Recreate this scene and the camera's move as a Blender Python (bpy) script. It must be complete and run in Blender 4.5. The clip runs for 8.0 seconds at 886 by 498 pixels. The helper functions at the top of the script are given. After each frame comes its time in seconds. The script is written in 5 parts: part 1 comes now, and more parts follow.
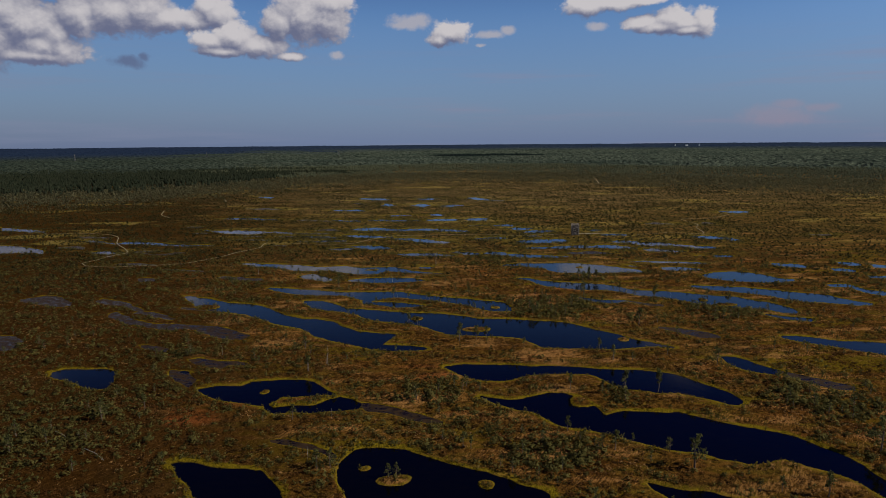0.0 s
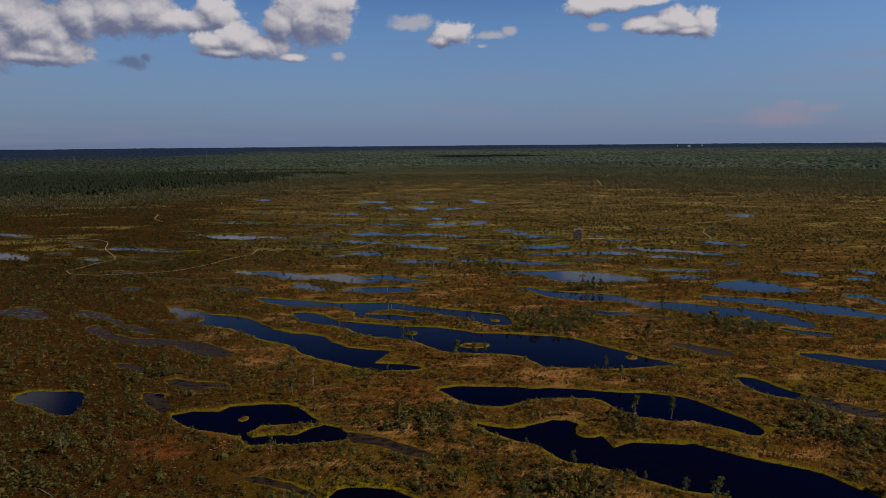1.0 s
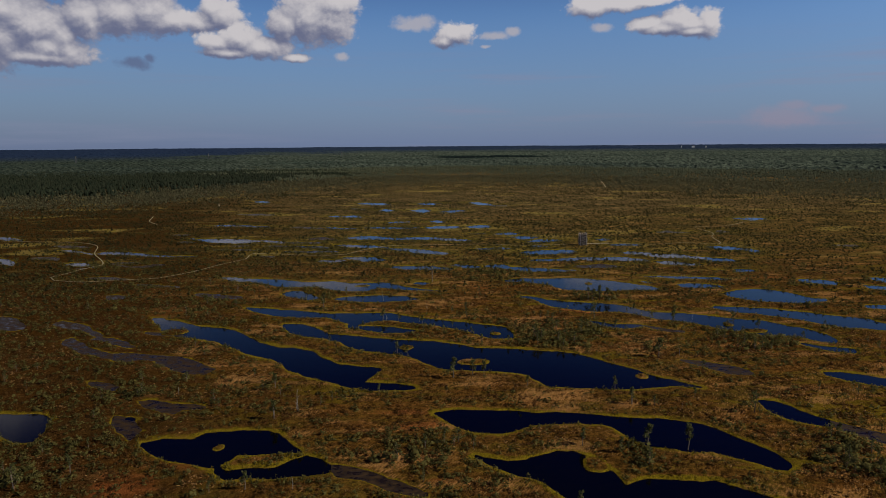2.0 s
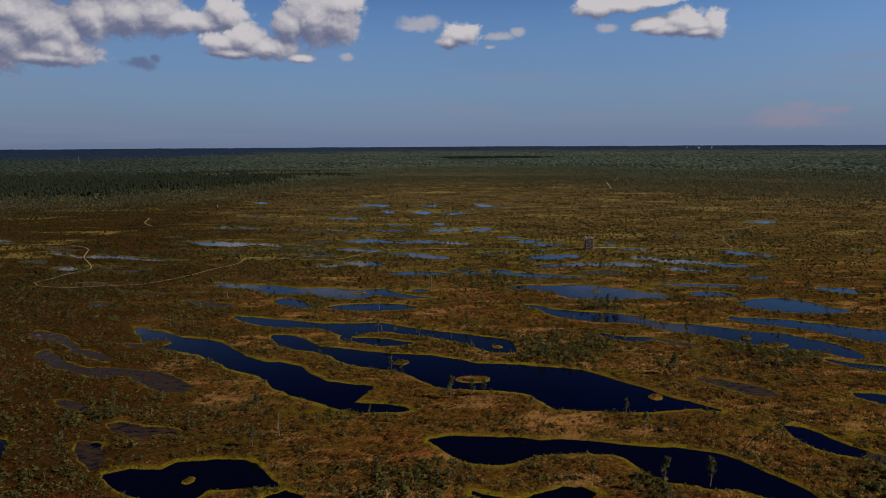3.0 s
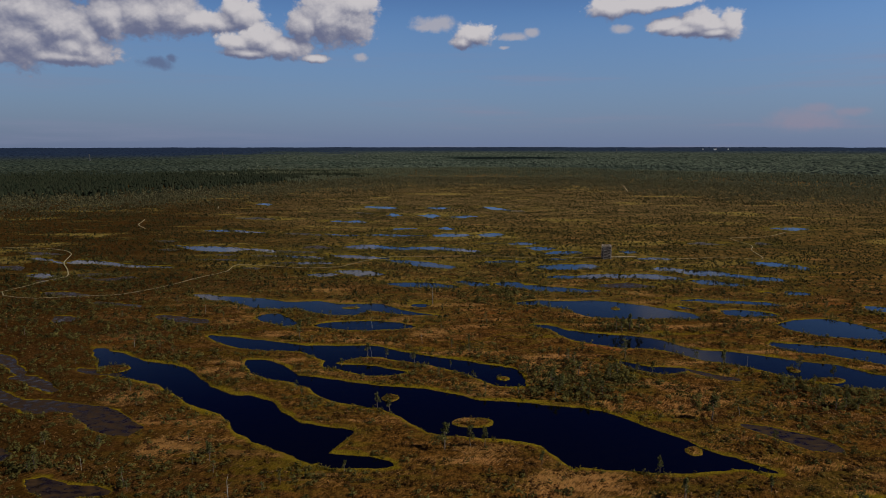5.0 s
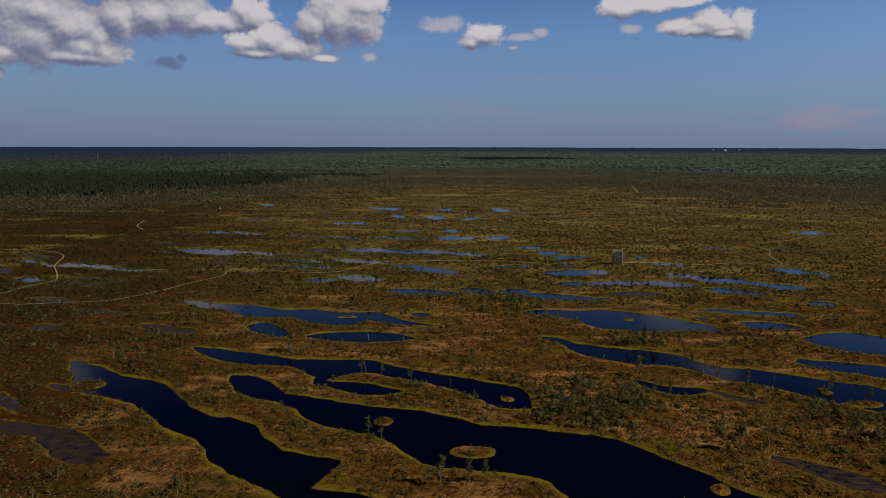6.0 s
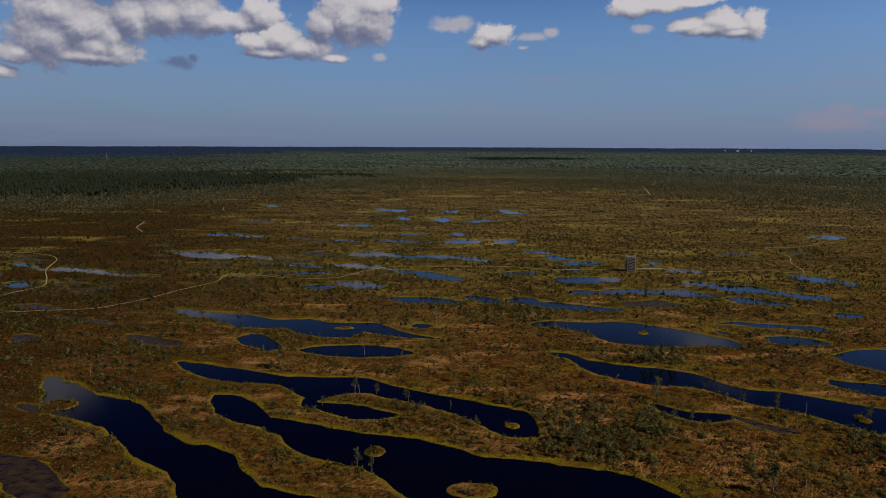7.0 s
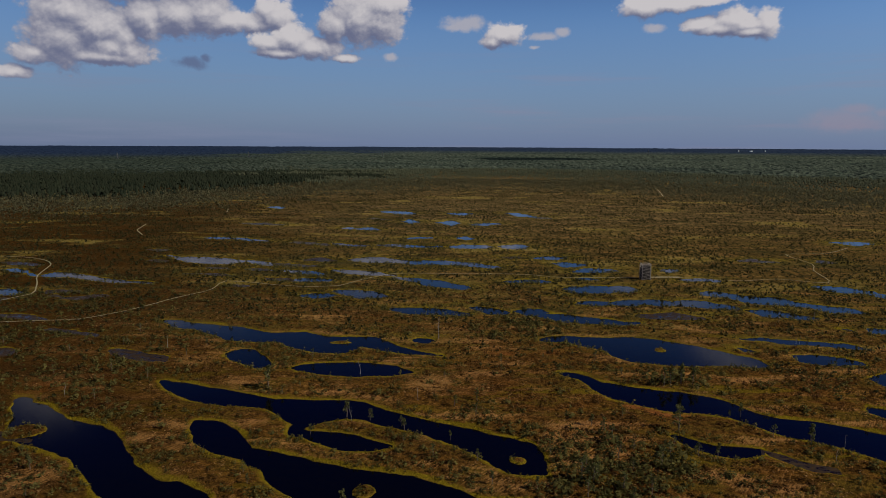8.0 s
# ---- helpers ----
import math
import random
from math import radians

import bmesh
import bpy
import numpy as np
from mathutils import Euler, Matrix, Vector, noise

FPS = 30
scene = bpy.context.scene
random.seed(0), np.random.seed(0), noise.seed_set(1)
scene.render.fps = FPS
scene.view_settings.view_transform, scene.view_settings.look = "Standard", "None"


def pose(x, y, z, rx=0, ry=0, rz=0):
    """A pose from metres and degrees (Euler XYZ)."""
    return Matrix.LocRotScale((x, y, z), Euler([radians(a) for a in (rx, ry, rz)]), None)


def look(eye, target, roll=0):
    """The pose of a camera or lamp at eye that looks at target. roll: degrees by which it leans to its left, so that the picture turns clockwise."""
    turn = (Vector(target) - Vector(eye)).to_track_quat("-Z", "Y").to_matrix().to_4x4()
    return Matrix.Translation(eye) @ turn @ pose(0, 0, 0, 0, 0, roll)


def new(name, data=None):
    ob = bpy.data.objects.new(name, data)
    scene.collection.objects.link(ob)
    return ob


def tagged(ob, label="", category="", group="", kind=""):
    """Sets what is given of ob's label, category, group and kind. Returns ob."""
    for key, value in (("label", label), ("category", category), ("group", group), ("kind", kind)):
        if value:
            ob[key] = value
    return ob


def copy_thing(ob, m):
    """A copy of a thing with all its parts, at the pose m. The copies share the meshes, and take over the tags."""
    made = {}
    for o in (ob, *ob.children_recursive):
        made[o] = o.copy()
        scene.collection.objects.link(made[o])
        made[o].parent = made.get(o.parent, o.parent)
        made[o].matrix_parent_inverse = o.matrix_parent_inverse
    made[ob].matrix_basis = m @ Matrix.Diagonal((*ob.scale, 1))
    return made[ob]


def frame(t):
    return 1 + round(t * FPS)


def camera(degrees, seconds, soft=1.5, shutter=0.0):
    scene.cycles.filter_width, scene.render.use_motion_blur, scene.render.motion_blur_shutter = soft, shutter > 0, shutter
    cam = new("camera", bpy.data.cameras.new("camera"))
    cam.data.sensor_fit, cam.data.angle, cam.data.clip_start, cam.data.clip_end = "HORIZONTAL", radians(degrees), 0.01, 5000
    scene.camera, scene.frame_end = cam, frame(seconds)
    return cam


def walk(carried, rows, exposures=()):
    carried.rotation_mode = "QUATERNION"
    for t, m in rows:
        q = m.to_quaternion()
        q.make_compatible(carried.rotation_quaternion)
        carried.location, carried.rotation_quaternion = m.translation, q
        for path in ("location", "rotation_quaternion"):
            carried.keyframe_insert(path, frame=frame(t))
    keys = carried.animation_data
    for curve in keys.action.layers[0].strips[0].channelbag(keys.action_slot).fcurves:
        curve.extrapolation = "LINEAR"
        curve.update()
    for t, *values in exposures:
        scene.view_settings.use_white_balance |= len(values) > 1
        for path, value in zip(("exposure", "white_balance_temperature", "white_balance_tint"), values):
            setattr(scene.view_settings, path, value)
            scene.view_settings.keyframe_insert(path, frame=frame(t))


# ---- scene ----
cam = camera(70.43, 8.0, soft=0.9)
# seconds, place, yaw, pitch, roll
ROWS = [
    (0, 0.0, 0.0, 52.0, -3.151, -9.628, 0.451),
    (0.5, 1.043, 5.328, 52.565, -3.096, -9.596, 0.474),
    (1, 2.088, 10.729, 52.965, -3.007, -9.567, 0.476),
    (1.5, 3.134, 16.199, 53.222, -2.884, -9.541, 0.459),
    (2, 4.18, 21.732, 53.36, -2.73, -9.517, 0.426),
    (2.5, 5.224, 27.322, 53.402, -2.543, -9.496, 0.379),
    (3, 6.265, 32.965, 53.371, -2.326, -9.478, 0.321),
    (3.5, 7.301, 38.656, 53.289, -2.078, -9.463, 0.255),
    (4, 8.331, 44.39, 53.181, -1.801, -9.45, 0.184),
    (4.5, 9.354, 50.161, 53.07, -1.494, -9.44, 0.109),
    (5, 10.367, 55.965, 52.978, -1.159, -9.434, 0.034),
    (5.5, 11.371, 61.796, 52.928, -0.797, -9.43, -0.039),
    (6, 12.363, 67.65, 52.944, -0.407, -9.429, -0.107),
    (6.5, 13.341, 73.52, 53.049, 0.009, -9.431, -0.168),
    (7, 14.305, 79.403, 53.266, 0.451, -9.437, -0.219),
    (7.5, 15.253, 85.292, 53.618, 0.918, -9.445, -0.257),
    (8, 16.183, 91.184, 54.128, 1.409, -9.457, -0.28),
]
walk(cam, [(t, pose(x, y, z, 90 + pitch, roll, yaw)) for t, x, y, z, yaw, pitch, roll in ROWS])

# ---- world, sun ----
SUN_AZ, SUN_EL = 105.0, 38.0   # degrees clockwise from +y, and above the horizon
scene.view_settings.exposure = 0.0

# azimuth, elevation, half width, half height of each puff of cloud, degrees
BANK = [(-31.6, 8.0, 2.57, 2.31), (-29.5, 8.8, 3.23, 2.15), (-28.2, 7.3, 2.96, 1.14), (-27.4, 8.2, 1.13, 1.22), (-30.8, 9.8, 3.12, 1.72),
        (-25.9, 9.7, 1.73, 1.81), (-23.3, 10.1, 2.41, 1.64), (-21.3, 10.5, 2.49, 1.86), (-19.6, 10.0, 2.34, 1.1), (-17.5, 9.9, 1.97, 0.95),
        (-15.7, 10.4, 1.56, 1.51), (-16.3, 11.0, 1.11, 0.85), (-14.9, 9.6, 0.99, 0.79), (-29.0, 6.6, 3.47, 0.6),
        (-28.4, 12.6, 6.4, 2.0), (-22.0, 12.9, 3.4, 1.3), (-34.9, 5.2, 1.2, 0.5), (-33.6, 6.6, 1.6, 0.8), (-46.0, 13.0, 9.0, 5.5)]
HEAP = [(-16.3, 8.4, 1.56, 0.8), (-14.4, 8.7, 2.05, 1.11), (-15.4, 7.6, 2.26, 0.45), (-12.6, 8.1, 2.78, 0.9), (-10.7, 10.0, 1.64, 1.55),
        (-8.8, 10.5, 2.38, 2.21), (-6.9, 10.3, 2.16, 1.78), (-6.4, 11.7, 1.92, 1.1), (-9.9, 7.4, 1.43, 0.37)]
EAST = [(3.9, 9.4, 1.68, 0.92), (2.9, 8.8, 0.99, 0.56), (4.6, 9.7, 0.99, 0.55),
        (15.4, 11.2, 2.09, 0.79), (17.7, 11.3, 2.73, 0.61), (19.5, 11.4, 2.68, 0.43), (20.1, 9.6, 1.61, 0.61), (22.5, 9.7, 1.73, 1.03),
        (23.6, 9.4, 1.92, 0.68), (24.8, 9.4, 1.09, 1.1), (21.4, 9.2, 2.2, 0.52), (24.0, 8.9, 1.7, 0.43),
        (60.0, 20.0, 12.0, 5.0), (-70.0, 22.0, 14.0, 6.0), (130.0, 18.0, 16.0, 6.0), (-150.0, 24.0, 20.0, 7.0)]
VEILS = [(-6.1, 7.5, 0.62, 0.42), (16.3, 9.6, 0.9, 0.42), (0.4, 10.3, 2.07, 0.64), (-0.3, 10.0, 1.48, 0.37), (7.4, 9.2, 1.37, 0.37), (8.8, 9.5, 0.68, 0.37), (6.6, 8.3, 0.49, 0.19),
         (20.5, 14.3, 2.0, 0.9), (23.0, 16.5, 2.2, 1.2), (25.0, 18.5, 2.0, 1.0), (-34.0, 18.5, 4.2, 2.8)]
SHADED = [(-22.6, 6.5, 1.32, 0.52), (-21.3, 6.9, 0.5, 0.35), (-29.0, 6.5, 3.6, 0.45)]
FAR_CLOUDS = [(31.3, 2.7, 1.34, 0.51), (33.6, 2.5, 1.47, 0.38), (30.6, 1.9, 2.73, 0.9)]


class Nodes:
    """Short calls for a node tree."""

    def __init__(self, tree):
        self.tree = tree

    def add(self, kind, *links):
        n = self.tree.nodes.new(kind)
        for i, v in links:
            if isinstance(v, bpy.types.NodeSocket):
                self.tree.links.new(v, n.inputs[i])
            else:
                n.inputs[i].default_value = v
        return n

    def math(self, op, a, b=0.0, c=0.0, clamp=False):
        n = self.add("ShaderNodeMath", (0, a), (1, b), (2, c))
        n.operation, n.use_clamp = op, clamp
        return n.outputs[0]

    def vec(self, op, a, b=(0, 0, 0), out=0):
        n = self.add("ShaderNodeVectorMath", (0, a), (1, b))
        n.operation = op
        return n.outputs[out]

    def ramp(self, x, lo, hi, to_lo=0.0, to_hi=1.0, smooth=True):
        n = self.add("ShaderNodeMapRange", (0, x), (1, lo), (2, hi), (3, to_lo), (4, to_hi))
        n.interpolation_type = "SMOOTHSTEP" if smooth else "LINEAR"
        return n.outputs[0]

    def mix(self, f, a, b, blend="MIX"):
        n = self.add("ShaderNodeMix")
        n.data_type, n.blend_type = "RGBA", blend
        for i, v in ((0, f), (6, a), (7, b)):
            if isinstance(v, bpy.types.NodeSocket):
                self.tree.links.new(v, n.inputs[i])
            else:
                n.inputs[i].default_value = v if i == 0 else (*v, 1.0)
        return n.outputs[2]

    def attribute(self, name):
        n = self.add("ShaderNodeAttribute")
        n.attribute_name = name
        return n.outputs["Fac"]

    def noise(self, vector, scale, detail=4.0, rough=0.55):
        return self.add("ShaderNodeTexNoise", (0, vector), (2, scale), (3, detail), (4, rough)).outputs[0]


def puff_field(name, puffs, rough):
    """A node group: from azimuth and elevation to how deep inside the heaped puffs it lies."""
    g = bpy.data.node_groups.new(name, "ShaderNodeTree")
    g.interface.new_socket("place", in_out="INPUT", socket_type="NodeSocketVector")
    g.interface.new_socket("depth", in_out="OUTPUT", socket_type="NodeSocketFloat")
    k = Nodes(g)
    raw, best = k.add("NodeGroupInput").outputs[0], None
    warp = k.add("ShaderNodeTexNoise", (0, raw), (2, 0.5), (3, 3.0), (4, 0.5)).outputs[1]
    place = k.vec("ADD", raw, k.vec("MULTIPLY", k.vec("SUBTRACT", warp, (0.5, 0.5, 0.5)), (0.9, 0.55, 0)))
    for az, el, ra, re in puffs:
        d = k.vec("LENGTH", k.vec("MULTIPLY", k.vec("SUBTRACT", place, (az, el, 0)), (1 / ra, 1 / re, 0)), out=1)
        d = k.math("SUBTRACT", 1.0, d)
        best = d if best is None else k.math("SMOOTH_MAX", best, d, 0.15)
    # cauliflower billows at three sizes, and a fine fray
    for scale, weight in ((0.8, 0.36), (1.9, 0.27), (4.2, 0.15)):
        cell = k.add("ShaderNodeTexVoronoi", ("Vector", k.vec("MULTIPLY", place, (1.0, 1.3, 0))), ("Scale", scale))
        cell.feature = "SMOOTH_F1"
        cell.inputs["Smoothness"].default_value = 0.35
        best = k.math("ADD", best, k.math("MULTIPLY", k.math("SUBTRACT", 0.42, cell.outputs["Distance"]), weight * rough))
    fray = k.noise(place, 1.6, 6.0, 0.6)
    best = k.math("ADD", best, k.math("MULTIPLY", k.math("SUBTRACT", fray, 0.5), 0.34 * rough))
    k.add("NodeGroupOutput", (0, best))
    return g


def build_world():
    world = bpy.data.worlds.new("world")
    world.use_nodes = True
    scene.world = world
    k = Nodes(world.node_tree)
    back = world.node_tree.nodes["Background"]
    sky = k.add("ShaderNodeTexSky")
    sky.sky_type, sky.sun_disc, sky.sun_elevation, sky.sun_rotation = "NISHITA", False, radians(SUN_EL), radians(SUN_AZ)
    sky.air_density, sky.dust_density, sky.ozone_density, sky.altitude = 1.0, 0.6, 2.5, 60.0
    way = k.add("ShaderNodeTexCoord").outputs["Generated"]
    xyz = k.add("ShaderNodeSeparateXYZ", (0, way))
    az = k.math("MULTIPLY", k.math("ARCTAN2", xyz.outputs[0], xyz.outputs[1]), 57.2958)
    el = k.math("MULTIPLY", k.math("ARCSINE", xyz.outputs[2]), 57.2958)
    place = k.add("ShaderNodeCombineXYZ", (0, az), (1, el)).outputs[0]

    def depth(group, shift):
        n = k.tree.nodes.new("ShaderNodeGroup")
        n.node_tree = group
        k.tree.links.new(k.vec("ADD", place, shift), n.inputs[0])
        return n.outputs[0]

    # a deeper blue towards the zenith, a paler veil low over the horizon
    base = k.mix(1.0, sky.outputs[0], k.mix(k.ramp(el, 9.0, 23.0), LOW_SKY, HIGH_SKY), "MULTIPLY")
    base = k.mix(k.ramp(el, 11.0, 0.0, 0.0, 0.85, False), base, HAZE)
    # greyer under the cloud bank to the west
    base = k.mix(k.ramp(az, 2.0, -38.0, 0.0, 0.55), base, k.mix(1.0, base, (0.78, 0.74, 0.72), "MULTIPLY"))
    thin = k.noise(k.vec("MULTIPLY", place, (0.035, 0.5, 1)), 1.0, 5.0, 0.6)
    thin = k.math("MULTIPLY", k.ramp(thin, 0.48, 0.75), k.ramp(el, 10.0, 4.0, 0.0, 0.6))
    base = k.mix(thin, base, k.mix(k.ramp(az, -6.0, 8.0), (0.205, 0.235, 0.345), (0.25, 0.235, 0.33)))
    far = depth(puff_field("cloud_far", FAR_CLOUDS, 0.9), (0, 0, 0))
    base = k.mix(k.ramp(far, -0.4, 0.7, 0.0, 0.42), base, (0.32, 0.25, 0.31))
    veil = depth(puff_field("cloud_veils", VEILS, 1.0), (0, 0, 0))
    base = k.mix(k.ramp(veil, -0.3, 0.55, 0.0, 0.85), base, (0.40, 0.39, 0.44))
    dim = depth(puff_field("cloud_shaded", SHADED, 1.0), (0, 0, 0))
    base = k.mix(k.ramp(dim, -0.3, 0.5, 0.0, 0.8), base, (0.105, 0.135, 0.24))
    # cumulus, lit from the upper right
    for name, puffs in (("cloud_bank", BANK), ("cloud_heap", HEAP), ("cloud_east", EAST)):
        g, mass = puff_field(name, puffs, 1.0), puff_field(name + "_mass", puffs, 0.4)
        here, close = depth(g, (0, 0, 0)), depth(g, (0.2, 0.36, 0))
        body, wide = depth(mass, (0, 0, 0)), depth(mass, (0.5, 1.1, 0))
        glow = k.math("ADD", k.math("MULTIPLY", k.math("SUBTRACT", here, close), 0.52), k.math("MULTIPLY", k.math("SUBTRACT", body, wide), 0.75))
        cloud = k.mix(k.ramp(glow, -0.62, 0.85), CLOUD_DARK, CLOUD_LIGHT)
        base = k.mix(k.ramp(here, -0.32, 0.16), base, cloud)
    k.tree.links.new(base, back.inputs[0])
    back.inputs[1].default_value = 1.0


LOW_SKY, HIGH_SKY = (0.050, 0.066, 0.090), (0.0014, 0.0072, 0.035)
HAZE = (0.143, 0.190, 0.332)
CLOUD_LIGHT, CLOUD_DARK = (0.56, 0.535, 0.555), (0.135, 0.152, 0.245)
build_world()

sun = new("sun", bpy.data.lights.new("sun", "SUN"))
sun.data.energy, sun.data.angle, sun.data.color = 5.0, radians(0.5), (1.0, 0.92, 0.76)
sun_way = Vector((math.sin(radians(SUN_AZ)) * math.cos(radians(SUN_EL)), math.cos(radians(SUN_AZ)) * math.cos(radians(SUN_EL)), math.sin(radians(SUN_EL))))
sun.matrix_world = look(sun_way * 400, (0, 0, 0))


# ---- materials ----
def material(name):
    m = bpy.data.materials.new(name)
    m.use_nodes = True
    return m, Nodes(m.node_tree), m.node_tree.nodes["Principled BSDF"]


def finish(k, shader, colour, rough, bump=None, strength=0.4, distance=0.1, spec=0.25):
    k.tree.links.new(colour, shader.inputs["Base Color"])
    shader.inputs["Roughness"].default_value = rough
    shader.inputs["Specular IOR Level"].default_value = spec
    if bump is not None:
        b = k.add("ShaderNodeBump", ("Strength", strength), ("Distance", distance), ("Height", bump))
        k.tree.links.new(b.outputs[0], shader.inputs["Normal"])


def bog_material():
    m, k, s = material("bog_moss_and_heath")
    at = k.add("ShaderNodeNewGeometry").outputs["Position"]
    shore = k.attribute("shore")
    wide = k.noise(k.vec("MULTIPLY", at, (0.016, 0.055, 0.0)), 1.0, 4.0, 0.6)
    patch = k.noise(k.vec("MULTIPLY", at, (0.06, 0.19, 0.0)), 1.0, 5.0, 0.62)
    other = k.noise(k.vec("ADD", k.vec("MULTIPLY", at, (0.045, 0.16, 0.0)), (31.7, 12.1, 4.0)), 1.0, 5.0, 0.62)
    grain = k.noise(at, 1.1, 6.0, 0.7)
    fine = k.noise(at, 5.0, 4.0, 0.7)
    # laid stems of sedge and heather, all combed one way
    combed = k.add("ShaderNodeVectorRotate", (0, at), ("Angle", radians(-52.0)))
    stems = k.noise(k.vec("MULTIPLY", combed.outputs[0], (0.55, 3.2, 0.0)), 1.0, 5.0, 0.65)
    heath = k.mix(k.ramp(grain, 0.38, 0.62), HEATH_DARK, HEATH)
    heath = k.mix(k.ramp(patch, 0.46, 0.60, 0.0, 0.9), heath, k.mix(k.ramp(grain, 0.36, 0.58), OLIVE_DARK, OLIVE))
    dry = k.math("ADD", other, k.math("MULTIPLY", k.math("SUBTRACT", stems, 0.5), 0.55))
    heath = k.mix(k.ramp(dry, 0.52, 0.66, 0.0, 0.9), heath, TAN)
    heath = k.mix(k.ramp(k.math("ADD", wide, k.math("MULTIPLY", k.math("SUBTRACT", patch, 0.5), 0.5)), 0.62, 0.72, 0.0, 0.6), heath, RUST)
    heath = k.mix(k.ramp(k.math("ADD", wide, k.math("MULTIPLY", k.math("SUBTRACT", other, 0.5), 0.6)), 0.42, 0.33, 0.0, 0.7), heath, LAWN)
    # dry brown flats far out, wet green moss about the farther pools
    sides = k.add("ShaderNodeSeparateXYZ", (0, at))
    out = k.ramp(sides.outputs[1], 215.0, 380.0, 0.0, 1.0)
    string = k.noise(k.vec("MULTIPLY", at, (0.05, 0.19, 0.0)), 1.0, 6.0, 0.68)
    heath = k.mix(k.math("MULTIPLY", out, 0.5), heath, FAR_MOSS)
    heath = k.mix(k.math("MULTIPLY", k.ramp(sides.outputs[1], 380.0, 600.0), 0.6), heath, k.mix(k.ramp(string, 0.4, 0.62), FLAT_DARK, FLAT))
    wet = k.math("ADD", shore, k.math("MULTIPLY", k.math("SUBTRACT", string, 0.5), 34.0))
    heath = k.mix(k.math("MULTIPLY", k.ramp(out, 0.0, 1.0, 0.15, 1.0), k.ramp(wet, 13.0, 1.0, 0.0, 0.72)), heath, k.mix(k.ramp(grain, 0.4, 0.62), MOSS_DARK, STRING))
    # low shrubs too many to tell apart, and bleached hollows between them
    speck = k.noise(k.vec("MULTIPLY", at, (0.42, 0.17, 0.0)), 1.0, 5.0, 0.75)
    heath = k.mix(k.math("MULTIPLY", out, k.ramp(speck, 0.49, 0.58, 0.0, 0.85)), heath, SHRUBBY)
    heath = k.mix(k.math("MULTIPLY", out, k.ramp(speck, 0.44, 0.32, 0.0, 0.6)), heath, BLEACHED)
    # darker to the west: dark heath, with dimmer light there painted into the colour
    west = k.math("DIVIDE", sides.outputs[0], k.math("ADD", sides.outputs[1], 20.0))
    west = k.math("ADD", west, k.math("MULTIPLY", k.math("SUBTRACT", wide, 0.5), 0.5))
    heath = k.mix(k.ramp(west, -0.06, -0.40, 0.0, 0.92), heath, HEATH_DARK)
    heath = k.mix(k.ramp(stems, 0.54, 0.74, 0.0, 0.5), heath, PALE)
    # low dark ridges of peat and heather lying across the bog, broader and looser far out
    ridge = k.noise(k.vec("ADD", k.vec("MULTIPLY", at, (0.024, 0.085, 0.0)), (7.3, 3.9, 1.0)), 1.0, 7.0, 0.72)
    heath = k.mix(k.math("MULTIPLY", k.ramp(out, 0.0, 1.0, 0.3, 0.8), k.ramp(ridge, 0.51, 0.60, 0.0, 0.62)), heath, (0.030, 0.022, 0.009))
    band = k.noise(k.vec("ADD", k.vec("MULTIPLY", at, (0.013, 0.030, 0.0)), (2.1, 8.4, 3.0)), 1.0, 7.0, 0.7)
    heath = k.mix(k.math("MULTIPLY", out, k.ramp(band, 0.54, 0.66, 0.0, 0.6)), heath, (0.036, 0.034, 0.013))
    heath = k.mix(k.math("MULTIPLY", out, k.ramp(band, 0.47, 0.36, 0.0, 0.65)), heath, k.mix(k.ramp(speck, 0.4, 0.6), BLEACHED, STRING))
    # dry sedge lawns and rusty moss
    bare = k.math("ADD", k.math("MULTIPLY", k.attribute("dry"), 0.6), k.math("MULTIPLY", k.math("SUBTRACT", stems, 0.5), 1.3))
    bare = k.math("ADD", bare, k.math("MULTIPLY", k.math("SUBTRACT", patch, 0.5), 1.6))
    heath = k.mix(k.ramp(bare, 0.40, 0.85, 0.0, 0.75), heath, k.mix(k.ramp(fine, 0.35, 0.7), TAN, PALE))
    red = k.math("ADD", k.math("MULTIPLY", k.attribute("rust"), 0.6), k.math("MULTIPLY", k.math("SUBTRACT", other, 0.5), 2.4))
    heath = k.mix(k.ramp(red, 0.45, 0.9, 0.0, 0.7), heath, RUST)
    edge = k.math("ADD", shore, k.math("MULTIPLY", k.math("SUBTRACT", grain, 0.5), 2.4))
    edge = k.math("ADD", edge, k.math("MULTIPLY", k.math("SUBTRACT", patch, 0.5), 5.0))
    rim = k.mix(k.ramp(fine, 0.35, 0.7), RIM, RIM_LIGHT)
    rim = k.mix(k.ramp(other, 0.47, 0.64, 0.0, 0.4), rim, heath)
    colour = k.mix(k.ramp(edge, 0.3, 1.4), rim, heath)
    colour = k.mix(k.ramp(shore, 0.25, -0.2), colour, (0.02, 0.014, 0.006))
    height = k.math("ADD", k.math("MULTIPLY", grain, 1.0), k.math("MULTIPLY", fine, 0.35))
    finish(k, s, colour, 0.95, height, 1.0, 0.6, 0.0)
    return m


